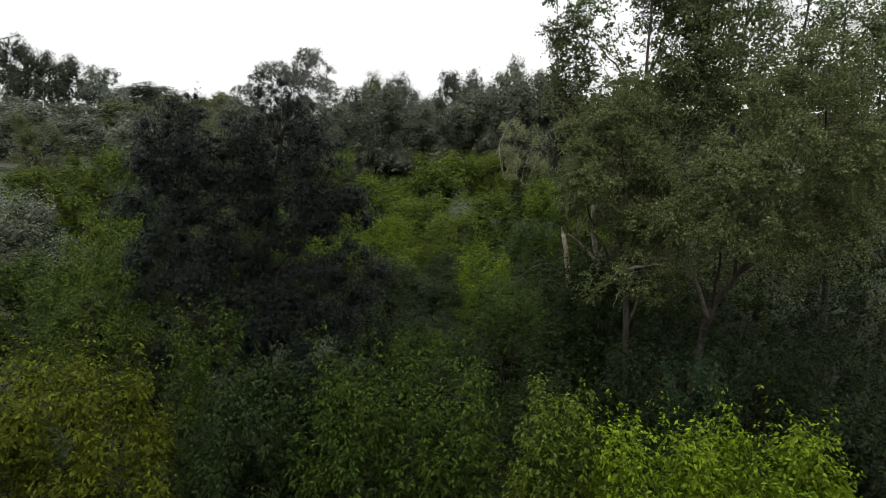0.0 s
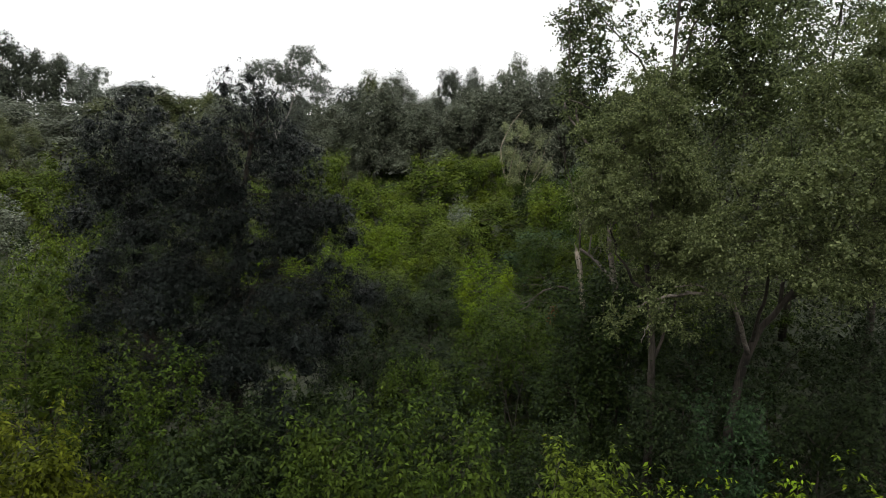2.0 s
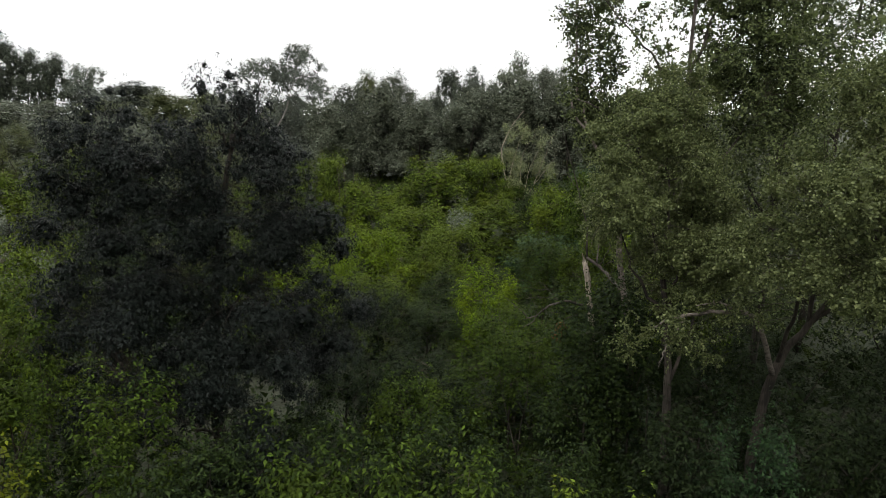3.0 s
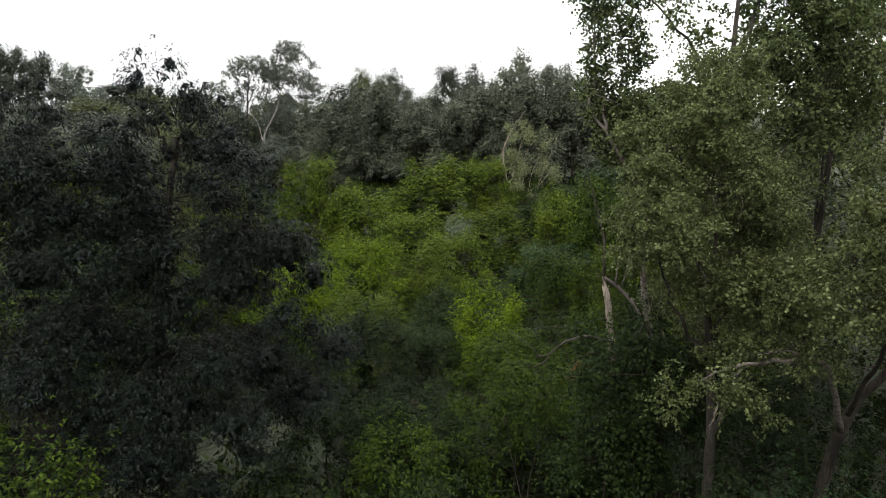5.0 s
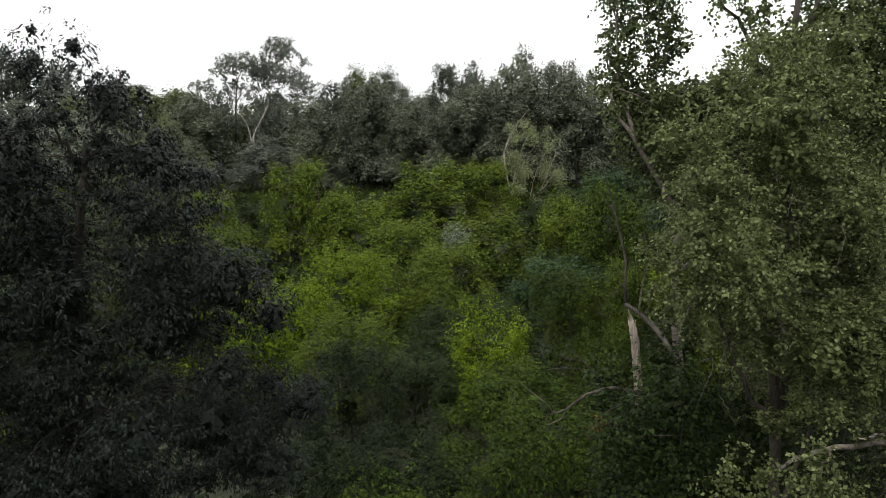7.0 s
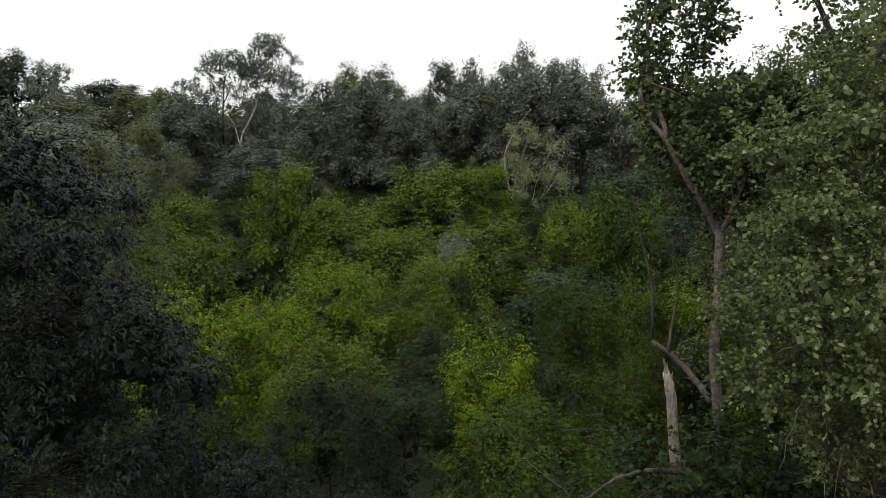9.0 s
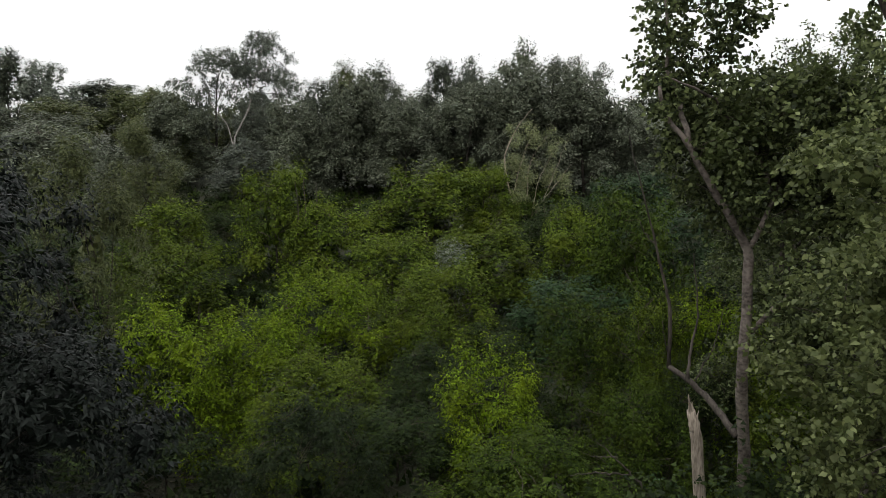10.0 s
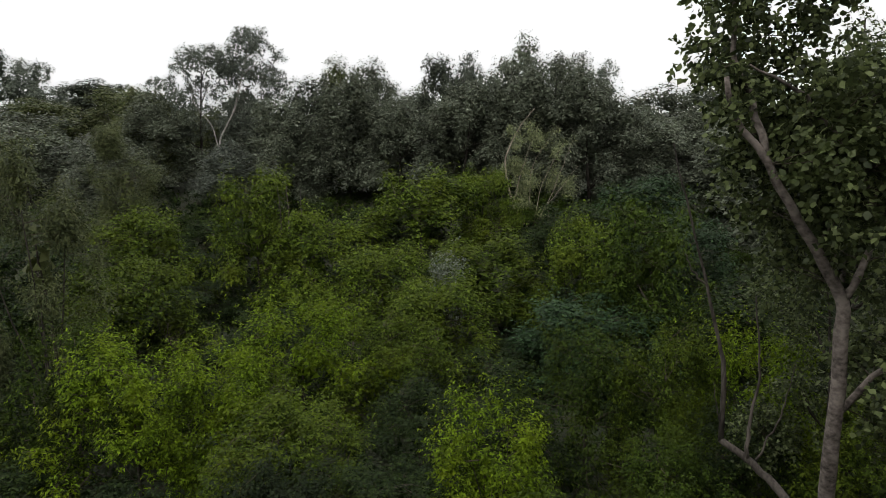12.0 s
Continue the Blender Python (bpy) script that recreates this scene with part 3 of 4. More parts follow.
scatter((11.3, 3.7), trees, [
    (-11.4, 70, 13.2, 3.6, DULL, ""), (-6.6, 72, 15.2, 3.6, DULL, ""), (-2.4, 70.5, 12.7, 3.6, DULL, ""), (2.7, 72, 14.6, 3.8, DULL, ""), (7.7, 72, 15.6, 4.0, DULL, ""), (13.8, 72, 15.0, 4.2, DULL, ""),
    (-10.6, 76, 15.2, 3.4, CREST, ""), (-7.3, 77, 16.4, 3.3, OLIVE, ""), (-4.2, 77, 15.9, 3.2, DULL, ""), (1.4, 76, 16.9, 3.2, CREST, ""), (4.3, 76, 16.5, 3.2, GREY, ""), (7.4, 76, 17.6, 3.5, DULL, ""),
    (10.6, 76, 16.9, 3.4, DULL, ""), (13.8, 77, 16.5, 3.3, DULL, ""), (21.2, 76, 11.5, 4.8, DULL, ""), (18.5, 73, 12.5, 3.8, DULL, ""), (-24.5, 76, 13.5, 4.0, DULL, ""), (-16.0, 71, 9.4, 3.8, GREY, ""),
    (-26.0, 78, 14.5, 4.0, OLIVE, ""), (-24.0, 66, 10.0, 3.5, DULL, ""),
], 23)
scatter((11.3, 3.7), hill_trees, [
    (-1.6, 80, 14.2, 3.0, DULL, ""), (-30.0, 84, 14.5, 4.2, OLIVE, ""), (-85.4, 128, 26.3, 5.0, CREST, ""), (-80.6, 128, 24.7, 5.0, CREST, ""), (-74.8, 128, 22.8, 4.5, CREST, ""),
    (-68.0, 128, 21.7, 5.2, GREY, ""), (-72.2, 150, 18.8, 7.5, CREST, ""), (-75.7, 165, 19.2, 8.0, CREST, ""), (-45.0, 110, 15.4, 5.5, OLIVE, ""), (-39.0, 108, 15.0, 5.5, OLIVE, ""),
    (-52.0, 105, 14.0, 5.5, OLIVE, ""), (-60.0, 100, 14.0, 5.6, DULL, ""), (-66.0, 95, 14.0, 5.6, DULL, ""), (-46.0, 78, 12.0, 4.8, DULL, ""), (-53.0, 80, 13.0, 5.0, DULL, ""), (-38.0, 80, 12.5, 4.8, DULL, ""),
    (-34.0, 72, 11.0, 4.2, DULL, ""), (27.0, 78, 13.0, 4.8, DULL, ""), (25.0, 90, 14.5, 4.2, DULL, ""), (19.0, 92, 14.0, 4.2, DULL, ""), (32.0, 92, 15.0, 4.4, DULL, ""), (12.0, 90, 15.0, 4.2, DULL, ""),
    (24.0, 66, 11.0, 4.2, DULL, ""), (30.0, 60, 13.0, 4.5, DULL, ""), (22.0, 56, 11.0, 4.0, DULL, ""), (-14.0, 92, 13.6, 4.2, DULL, ""), (-22.0, 94, 13.8, 4.4, DULL, ""), (-5.0, 92, 13.5, 4.2, DULL, ""),
    (4.0, 92, 14.5, 4.2, DULL, ""), (-24.0, 86, 13.0, 3.6, OLIVE, ""), (-20.0, 86, 12.6, 3.4, DULL, ""), (-28.0, 90, 13.5, 4.0, DULL, ""), (-16.5, 84, 11.8, 3.2, DULL, ""), (-12.5, 85, 12.4, 3.4, DULL, ""),
], 28)


scatter((13.3, 3.0), birches, [(15.5, 78, 17.3, 2.8, GREY, "")], 24)


def rooted(x, y):
    return (x, y, float(height(x, y)))


def from_foot(foot, lobes):
    return [(x - foot[0], y - foot[1], z - foot[2], a, b, c) for x, y, z, a, b, c in lobes]


def lines(foot, *rows):
    return [[tuple(np.subtract(p, foot)) for p in row] for row in rows]


rng = np.random.default_rng(17)
foot = rooted(-18.9, 76.5)
plant("white_poplar_tree", boughs(from_foot(foot, [(-15.6, 77, 16.6, 2.9, 2.2, 2.2), (-13.8, 77, 14.4, 2.3, 1.9, 1.7), (-17.6, 77, 13.8, 2.2, 1.8, 1.8), (-16.2, 77.5, 18.3, 1.9, 1.6, 1.2), (-15.4, 77, 12.0, 2.4, 1.8, 1.5), (-18.6, 78, 11.2, 1.7, 1.2, 1.7), (-20.4, 78, 13.4, 1.9, 1.3, 1.9), (-17.2, 78, 15.6, 2.0, 1.4, 1.8), (-18.9, 78, 16.2, 1.6, 1.2, 1.4)]), rng, 8, 0.4, 1.0),
      rng, (GREY, WHITE_BARK), "airy silver-leaved tree with white forking stems", "tree", "silver trees", clumps=420, trunk=[(0, 0, -0.3), (-0.1, 0, 2.6), (-0.2, 0, 4.0), (0.1, 0, 5.2), (1.3, 0, 7.4), (2.6, 0, 11.4), (3.2, 0, 13.6)], trunk_r=0.15,
      limbs=lines(foot, [(-19.1, 76.5, 8.8), (-19.7, 76.4, 11.2), (-20.8, 76.4, 12.7), (-21.4, 76.5, 14.6)], [(-17.6, 76.5, 12.2), (-17.0, 76.6, 14.0), (-17.2, 76.8, 16.0)], [(-16.3, 76.5, 15.6), (-15.2, 76.8, 16.6), (-14.2, 77, 17.0)]), limb_r=0.07,
      leaf_kw={**AIRY, "reach": 0.6}, twig_r=0.02, twig_m=GREY_WOOD, at=foot)
foot = rooted(-21.6, 78.5)
plant("white_poplar_tree", boughs(from_foot(foot, [(-20.8, 78, 16.0, 2.8, 2.2, 1.9), (-23.2, 78, 13.6, 2.5, 2.0, 1.9), (-22.2, 77.5, 10.8, 2.2, 2.0, 1.6), (-24.6, 78, 11.6, 1.8, 1.8, 1.6), (-17.6, 77.5, 10.6, 1.8, 1.6, 1.5)]), rng, 8, 0.42, 1.0),
      rng, (GREY, GREY_WOOD), "bushy silver-leaved tree on the slope", "tree", "silver trees", clumps=260, trunk=[(0, 0, -0.3), (0.1, 0, 4), (0.4, 0, 8), (0.7, 0, 10.6)], trunk_r=0.18, limbs="auto", limb_r=0.07,
      leaf_kw={**AIRY, "reach": 0.6, "inner": 0.4}, twig_r=0.02, at=foot)
foot = rooted(7.8, 66.0)
plant("willow_tree", boughs(from_foot(foot, [(7.2, 66, 10.2, 1.6, 1.4, 1.4), (9.4, 66, 9.8, 1.7, 1.5, 1.5), (8.4, 66.4, 7.2, 2.3, 1.8, 1.4), (6.4, 66, 7.6, 1.1, 1.2, 1.2), (10.4, 66.2, 6.8, 1.5, 1.4, 1.3), (7.9, 65.6, 5.0, 2.2, 1.6, 1.2)]), rng, 7, 0.42, 1.1),
      rng, (WILLOW, DEAD_WOOD), "windblown willow with pale bare branches showing", "tree", "willows", clumps=150, trunk=[(0, 0, -0.3), (-1.2, 0, 1.5), (-1.9, 0, 4.6), (-1.6, 0, 6.0), (-0.8, 0, 7.6), (0.2, 0, 8.8)], trunk_r=0.1,
      limbs=lines(foot, [(7.8, 66, 3.2), (7.85, 65.6, 7.9), (9.1, 65.5, 10.2)], [(8.0, 66, 3.2), (9.0, 65.5, 5.2), (10.3, 65.4, 8.7), (10.8, 65.5, 10.0)], [(6.6, 66, 5.4), (7.2, 65.6, 8.2), (8.2, 65.4, 11.2)], [(8.1, 66, 3.4), (8.6, 65.4, 6.8), (10.0, 65.2, 9.8)], [(7.9, 66, 3.4), (9.6, 65.3, 6.0), (11.2, 65.2, 8.2)]), limb_r=0.04,
      leaf_kw={**WILLOWY, "leaf": 0.22, "inner": 0.3}, twig_m=GREY_WOOD, at=foot)



# undergrowth that closes the gaps between the larger shrubs
rng = np.random.default_rng(6)
UNDER = dict(nodes=5, fan=4, reach=0.8, girth=0.25, leaf=0.17, wide=0.45, rise=0.9, droop=0.6)
unders = [plant("undergrowth_shrub", ring_lobes(rng, 1.9, 2.3, 14, 0.0, 0.5, 0.85, 0.22, 0.4), rng, (GREEN, BARK), "low dense shrub of the undergrowth", "shrub", "undergrowth",
                clumps=45, stems=2, trunk_r=0.08, leaf_kw=UNDER, branchy=False) for k in range(3)]
r = np.random.default_rng(7)
for gy0 in np.arange(12, 78, 5.6):
    half = min(3 + gy0 * 0.62, 34)
    for gx0 in np.arange(-half, half + 3, 5.4):
        x, y = gx0 + r.uniform(-1.3, 1.3), gy0 + r.uniform(-1.3, 1.3)
        if -17 < x < 15 and 29 < y < 66:
            continue
        tall = r.uniform(0.75, 1.15) * (1.0 if y > 24 else 0.85)
        # below the poplars the canopy's shade is put into the leaf colour
        place(unders[r.integers(3)], float(x), float(y), float(r.uniform(0.9, 1.2)), float(tall), float(r.uniform(0, 360)), SHADE_DARK if x > 4.5 and y < 26 else (GREEN, GREEN, SHADE_DARK, GREEN, LEAFY)[r.integers(5)])


# weeds and seedlings over the forest floor
r = np.random.default_rng(8)
n = 40000
wy = r.uniform(2, 76, n)
wx = r.uniform(-1, 1, n) * (14 + wy * 0.5)
wp = np.stack([wx, wy, height(wx, wy) + r.uniform(0.02, 0.5, n) ** 1.5], -1)
wa = unit(r.standard_normal((n, 3)) + np.array([0, 0, 0.8]))
ww = unit(np.cross(r.standard_normal((n, 3)), wa))
weeds = new("undergrowth", mesh_of("undergrowth", blades(wp, wa, ww, np.cross(wa, ww), r.uniform(0.25, 0.6, (n, 1)), 0.55, 3), np.arange(n * 3).reshape(-1, 3), GREEN))
tagged(weeds, "low dark green weeds covering the forest floor", "undergrowth", "", "stuff")

# ---- the dark ash ----
rng = np.random.default_rng(11)
g = float(height(-6.6, 22))
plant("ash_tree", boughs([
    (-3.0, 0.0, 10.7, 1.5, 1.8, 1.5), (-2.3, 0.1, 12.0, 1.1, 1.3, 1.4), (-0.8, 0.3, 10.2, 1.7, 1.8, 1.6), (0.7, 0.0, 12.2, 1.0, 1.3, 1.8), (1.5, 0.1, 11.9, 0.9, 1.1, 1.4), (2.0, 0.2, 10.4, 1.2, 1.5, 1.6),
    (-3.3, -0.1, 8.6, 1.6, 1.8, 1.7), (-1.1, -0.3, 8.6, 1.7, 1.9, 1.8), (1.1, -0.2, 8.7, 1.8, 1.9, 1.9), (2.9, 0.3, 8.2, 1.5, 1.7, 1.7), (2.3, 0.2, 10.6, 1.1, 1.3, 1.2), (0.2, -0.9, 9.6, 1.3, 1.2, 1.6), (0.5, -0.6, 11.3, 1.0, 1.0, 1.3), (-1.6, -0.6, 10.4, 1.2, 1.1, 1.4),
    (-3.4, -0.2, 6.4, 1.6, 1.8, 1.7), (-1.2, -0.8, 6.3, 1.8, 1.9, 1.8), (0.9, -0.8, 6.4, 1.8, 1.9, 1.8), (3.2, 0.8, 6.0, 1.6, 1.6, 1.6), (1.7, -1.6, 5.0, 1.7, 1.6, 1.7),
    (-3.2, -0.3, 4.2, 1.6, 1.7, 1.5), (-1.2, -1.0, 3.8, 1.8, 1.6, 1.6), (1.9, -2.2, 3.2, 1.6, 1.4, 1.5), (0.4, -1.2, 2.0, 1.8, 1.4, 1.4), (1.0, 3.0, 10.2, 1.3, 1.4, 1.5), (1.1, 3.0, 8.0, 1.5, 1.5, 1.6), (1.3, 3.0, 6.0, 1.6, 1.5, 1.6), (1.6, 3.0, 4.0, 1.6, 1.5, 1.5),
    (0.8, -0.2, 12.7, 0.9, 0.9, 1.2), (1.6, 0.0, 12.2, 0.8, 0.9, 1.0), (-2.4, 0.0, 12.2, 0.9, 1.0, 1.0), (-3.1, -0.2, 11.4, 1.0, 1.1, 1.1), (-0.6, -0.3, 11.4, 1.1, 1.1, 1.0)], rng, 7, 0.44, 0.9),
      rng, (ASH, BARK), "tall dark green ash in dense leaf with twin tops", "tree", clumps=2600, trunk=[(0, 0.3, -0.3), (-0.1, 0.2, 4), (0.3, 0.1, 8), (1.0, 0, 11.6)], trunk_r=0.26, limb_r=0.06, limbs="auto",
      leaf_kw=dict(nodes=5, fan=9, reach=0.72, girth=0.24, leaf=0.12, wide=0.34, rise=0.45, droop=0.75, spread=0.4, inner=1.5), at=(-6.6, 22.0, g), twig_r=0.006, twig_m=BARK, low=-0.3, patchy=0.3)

# ---- the poplars ----
NEARLEAF = dict(shoots=8, per=12, reach=0.5, leaf=0.092, wide=0.85, rise=0.25, droop=0.5, flutter=0.7, inner=0.35)
rng = np.random.default_rng(12)

foot = (6.7, 27.3, float(height(6.7, 27.3)))
fork_poplar = plant("poplar_tree", boughs(from_foot(foot, [
    (5.1, 28.0, 12.8, 0.6, 0.8, 0.9), (5.5, 28.0, 11.4, 0.6, 0.7, 0.6), (5.4, 28.2, 12.4, 0.7, 0.9, 0.8), (4.9, 27.2, 12.0, 0.35, 0.4, 0.4), (5.2, 28.0, 13.7, 0.8, 0.9, 1.4), (5.2, 28.4, 15.5, 0.8, 0.9, 1.2), (5.2, 28.4, 17.2, 0.8, 0.9, 1.0),
    (6.1, 27.0, 12.0, 0.9, 1.0, 0.7), (6.2, 28.1, 10.9, 1.0, 0.9, 0.9), (6.9, 28.2, 10.0, 1.0, 0.9, 0.9), (7.9, 27.0, 11.0, 1.4, 1.3, 1.7), (8.2, 27.3, 8.2, 1.4, 1.3, 1.6), (7.4, 26.4, 8.6, 0.8, 0.8, 0.8), (5.7, 28.1, 11.7, 0.8, 0.8, 0.7), (6.7, 28.0, 11.6, 1.0, 0.9, 0.9),
    (6.1, 28.0, 13.6, 0.7, 0.7, 0.8), (6.2, 28.0, 12.6, 0.7, 0.7, 0.7), (5.9, 28.2, 14.8, 0.7, 0.8, 0.9), (5.7, 28.2, 16.2, 0.7, 0.8, 0.9), (5.8, 26.7, 11.3, 0.4, 0.4, 0.4), (6.2, 26.6, 10.6, 0.3, 0.3, 0.3), (7.3, 26.5, 9.8, 0.7, 0.6, 0.8), (7.6, 26.3, 7.6, 0.7, 0.6, 0.9), (6.9, 26.5, 12.2, 0.6, 0.6, 0.6), (7.0, 28.4, 12.2, 0.7, 0.7, 0.7), (7.7, 28.4, 12.3, 0.7, 0.7, 0.7)]), rng, 8, 0.44, 0.9),
    rng, (POPLAR_DARK, PALE_BARK), "tall poplar with a pale scarred trunk that forks", "tree", "poplars", clumps=700,
    trunk=[(0.9, 0.9, -0.3), (0.6, 0.6, 4.0), (0.2, 0.2, 6.0), (0.0, 0, 7.2), (-0.08, 0, 8.9), (-0.18, 0, 9.4), (-0.6, 0, 10.0), (-1.05, 0, 10.7), (-1.42, 0, 11.3), (-1.85, 0, 11.8), (-2.0, 0, 12.3)], trunk_r=0.15,
    limbs=[[(-0.15, 0, 9.3), (0.3, 0.1, 10.2), (0.7, 0.2, 11.4), (1.1, 0.3, 12.4)], [(0.3, 0.1, 10.3), (-0.3, -0.1, 11.3), (-1.1, -0.1, 12.1), (-2.0, -0.6, 12.4)], [(-1.4, 0, 11.3), (-1.7, 0.6, 13.2), (-1.8, 1.0, 17.0)], [(0.0, 0.1, 7.5), (1.0, 0.2, 8.6), (1.5, 0.1, 11.0)]],
    limb_r=0.06, leaf_kw={**NEARLEAF, "corners": 5, "per": 10, "inner": 0.25}, at=foot)
for pts, r0, r1 in (
        ([(0.25, 0.4, 5.4), (-0.1, 1.2, 5.9), (-0.79, 1.7, 6.42)], 0.085, 0.06),
        ([(-0.78, 1.7, 6.38), (-0.86, 1.7, 7.77), (-1.0, 1.7, 8.28), (-1.28, 1.7, 9.27), (-1.65, 1.7, 10.4), (-1.98, 1.7, 11.53)], 0.05, 0.012),
        ([(-1.26, 1.7, 9.2), (-1.5, 1.7, 9.45), (-1.67, 1.7, 9.75)], 0.022, 0.008),
        ([(-0.82, 1.7, 6.7), (-0.95, 1.65, 7.1), (-0.98, 1.7, 7.5)], 0.015, 0.005),
        ([(-0.42, 1.45, 6.2), (-0.35, 1.6, 6.9), (-0.24, 1.7, 7.76), (-0.43, 1.7, 9.02)], 0.04, 0.01),
        ([(-0.3, 1.4, 6.2), (0.1, 1.5, 7.0), (0.25, 1.5, 7.9)], 0.018, 0.006)):
    me, p = stem_mesh("dead_limb", np.array(pts) - np.array([0, 0, foot[2]]), r0, r1, GREY_WOOD, rng, 8, 14, 0.012)
    part("dead_limb", me, fork_poplar, "bare grey dead limb")
rng = np.random.default_rng(13)
g = float(height(7.8, 25.0))
plant("poplar_tree", boughs([(0.1, 0.6, 13.2, 0.9, 0.9, 1.0), (0.0, 0.6, 11.4, 1.0, 0.9, 1.2), (0.1, 0.6, 14.8, 0.9, 0.9, 0.9), (0.3, 0.3, 16.8, 1.2, 1.4, 1.6), (-2.0, 0.2, 15.7, 1.0, 1.0, 0.9), (-1.2, 0.2, 14.9, 0.6, 0.7, 0.6), (-1.6, 0.0, 14.5, 0.5, 0.5, 0.5), (-0.9, -0.1, 13.8, 0.5, 0.5, 0.5), (1.4, 0.2, 14.0, 1.5, 1.6, 2.2), (1.0, 0.5, 11.4, 1.6, 1.6, 1.7), (1.9, 0.3, 16.8, 1.6, 1.6, 2.2), (0.4, 0.2, 19.0, 1.6, 1.6, 1.8), (2.6, 0.4, 12.0, 1.6, 1.6, 2.0), (0.6, 0.3, 8.6, 2.2, 1.6, 2.0), (-0.75, -0.2, 13.0, 0.6, 0.7, 0.8), (-0.6, -0.3, 11.4, 0.7, 0.7, 0.7), (0.9, 0.6, 12.6, 1.1, 1.0, 1.3), (0.8, 0.6, 15.4, 1.1, 1.0, 1.3), (2.6, 0.0, 14.6, 1.3, 1.3, 1.5), (-0.1, 0.6, 16.3, 0.9, 0.9, 0.9), (3.6, 0.3, 16.4, 1.5, 1.4, 1.8), (3.8, 0.3, 13.2, 1.4, 1.4, 1.6)], rng, 8, 0.42, 0.85),
      rng, (POPLAR_DARK, GREY_WOOD), "tall poplar with a dark ascending side limb", "tree", "poplars", clumps=760,
      trunk=[(0.1, 0, -0.3), (0.0, 0, 5.0), (0.0, 0, 10.0), (0.1, 0, 14.0), (0.2, 0, 18.5)], trunk_r=0.16,
      limbs=[[(0.05, 0, 10.5), (-0.75, 0, 13.1), (-1.8, 0.1, 14.4), (-3.1, 0.1, 15.8)], [(0.1, 0, 12.0), (1.0, 0.1, 13.6), (2.4, 0.2, 15.0)], [(0.1, 0, 13.0), (0.9, 0.1, 15.2), (1.8, 0.2, 17.6)], [(0.0, 0, 9.0), (1.4, 0.1, 10.4), (2.6, 0.2, 12.4)], [(0, 0, 7), (-0.9, -0.4, 8.4), (-1.3, -0.6, 9.8)]],
      limb_r=0.065, leaf_kw={**NEARLEAF, "inner": 0.4}, at=(7.8, 25.0, g))
rng = np.random.default_rng(14)
foot = (6.8, 21.7, float(height(6.8, 21.7)))
lean_poplar = plant("poplar_tree", boughs(from_foot(foot, [
    (4.7, 20.8, 9.6, 1.1, 1.2, 1.2), (5.0, 21.0, 11.2, 1.1, 1.1, 1.1), (5.8, 21.2, 12.0, 0.9, 1.0, 0.9), (5.5, 21.4, 12.5, 0.75, 0.9, 0.9), (6.6, 21.5, 12.6, 0.9, 0.9, 0.9), (6.2, 21.2, 10.4, 1.2, 1.2, 1.3), (4.7, 20.0, 9.9, 0.8, 0.9, 0.9), (7.2, 22.0, 9.6, 1.2, 1.2, 1.4),
    (6.1, 20.6, 8.4, 1.1, 1.2, 0.9), (7.0, 20.5, 8.0, 1.2, 1.2, 1.0), (6.9, 21.8, 7.0, 1.2, 1.2, 0.9), (8.3, 22.6, 8.0, 1.2, 1.2, 1.2)]), rng, 8, 0.44, 0.85),
    rng, (POPLAR, BARK), "leaning poplar with silvery green leaves and bare twigs", "tree", "poplars", clumps=620,
    trunk=[(0.1, 0, -0.3), (0.0, 0, 2.5), (-0.1, 0, 5.0), (-0.5, -0.2, 7.5), (-1.1, -0.5, 9.5), (-1.6, -0.6, 11.4)], trunk_r=0.17,
    limbs=[[(-0.3, -0.1, 6.4), (-1.2, -0.6, 7.6), (-1.8, -0.9, 8.6), (-2.1, -1.0, 10.0)], [(-0.3, -0.1, 6.4), (0.1, 0.1, 8.4), (0.4, 0.3, 10.4)], [(-0.6, -0.3, 8.0), (-0.6, -0.4, 10.0), (-0.9, -0.5, 12.0)], [(0, 0, 4.6), (0.8, 0.5, 6.4), (1.5, 0.9, 8.2)]],
    limb_r=0.06, leaf_kw={**NEARLEAF, "leaf": 0.062, "per": 18, "wide": 0.74, "reach": 0.44, "inner": 0.9}, at=foot, twig_m=GREY_WOOD, twig_r=0.009)
for k in range(26):
    a = np.array([rng.uniform(-2.6, -0.6), rng.uniform(-1.9, -0.9), rng.uniform(7.4, 10.6)])
    b = a + rng.normal(0, 0.3, 3) + np.array([-0.1, -0.25, 0.15])
    c = b + rng.normal(0, 0.25, 3) + np.array([0, -0.15, -0.45])
    me, p = stem_mesh("bare_twig", [a, b, c], 0.006, 0.003, GREY_WOOD, rng, 4, 9, 0.01)
    part("bare_twig", me, lean_poplar, "thin bare dead twig")
rng = np.random.default_rng(16)
foot = (9.2, 21.2, float(height(9.2, 21.2)))
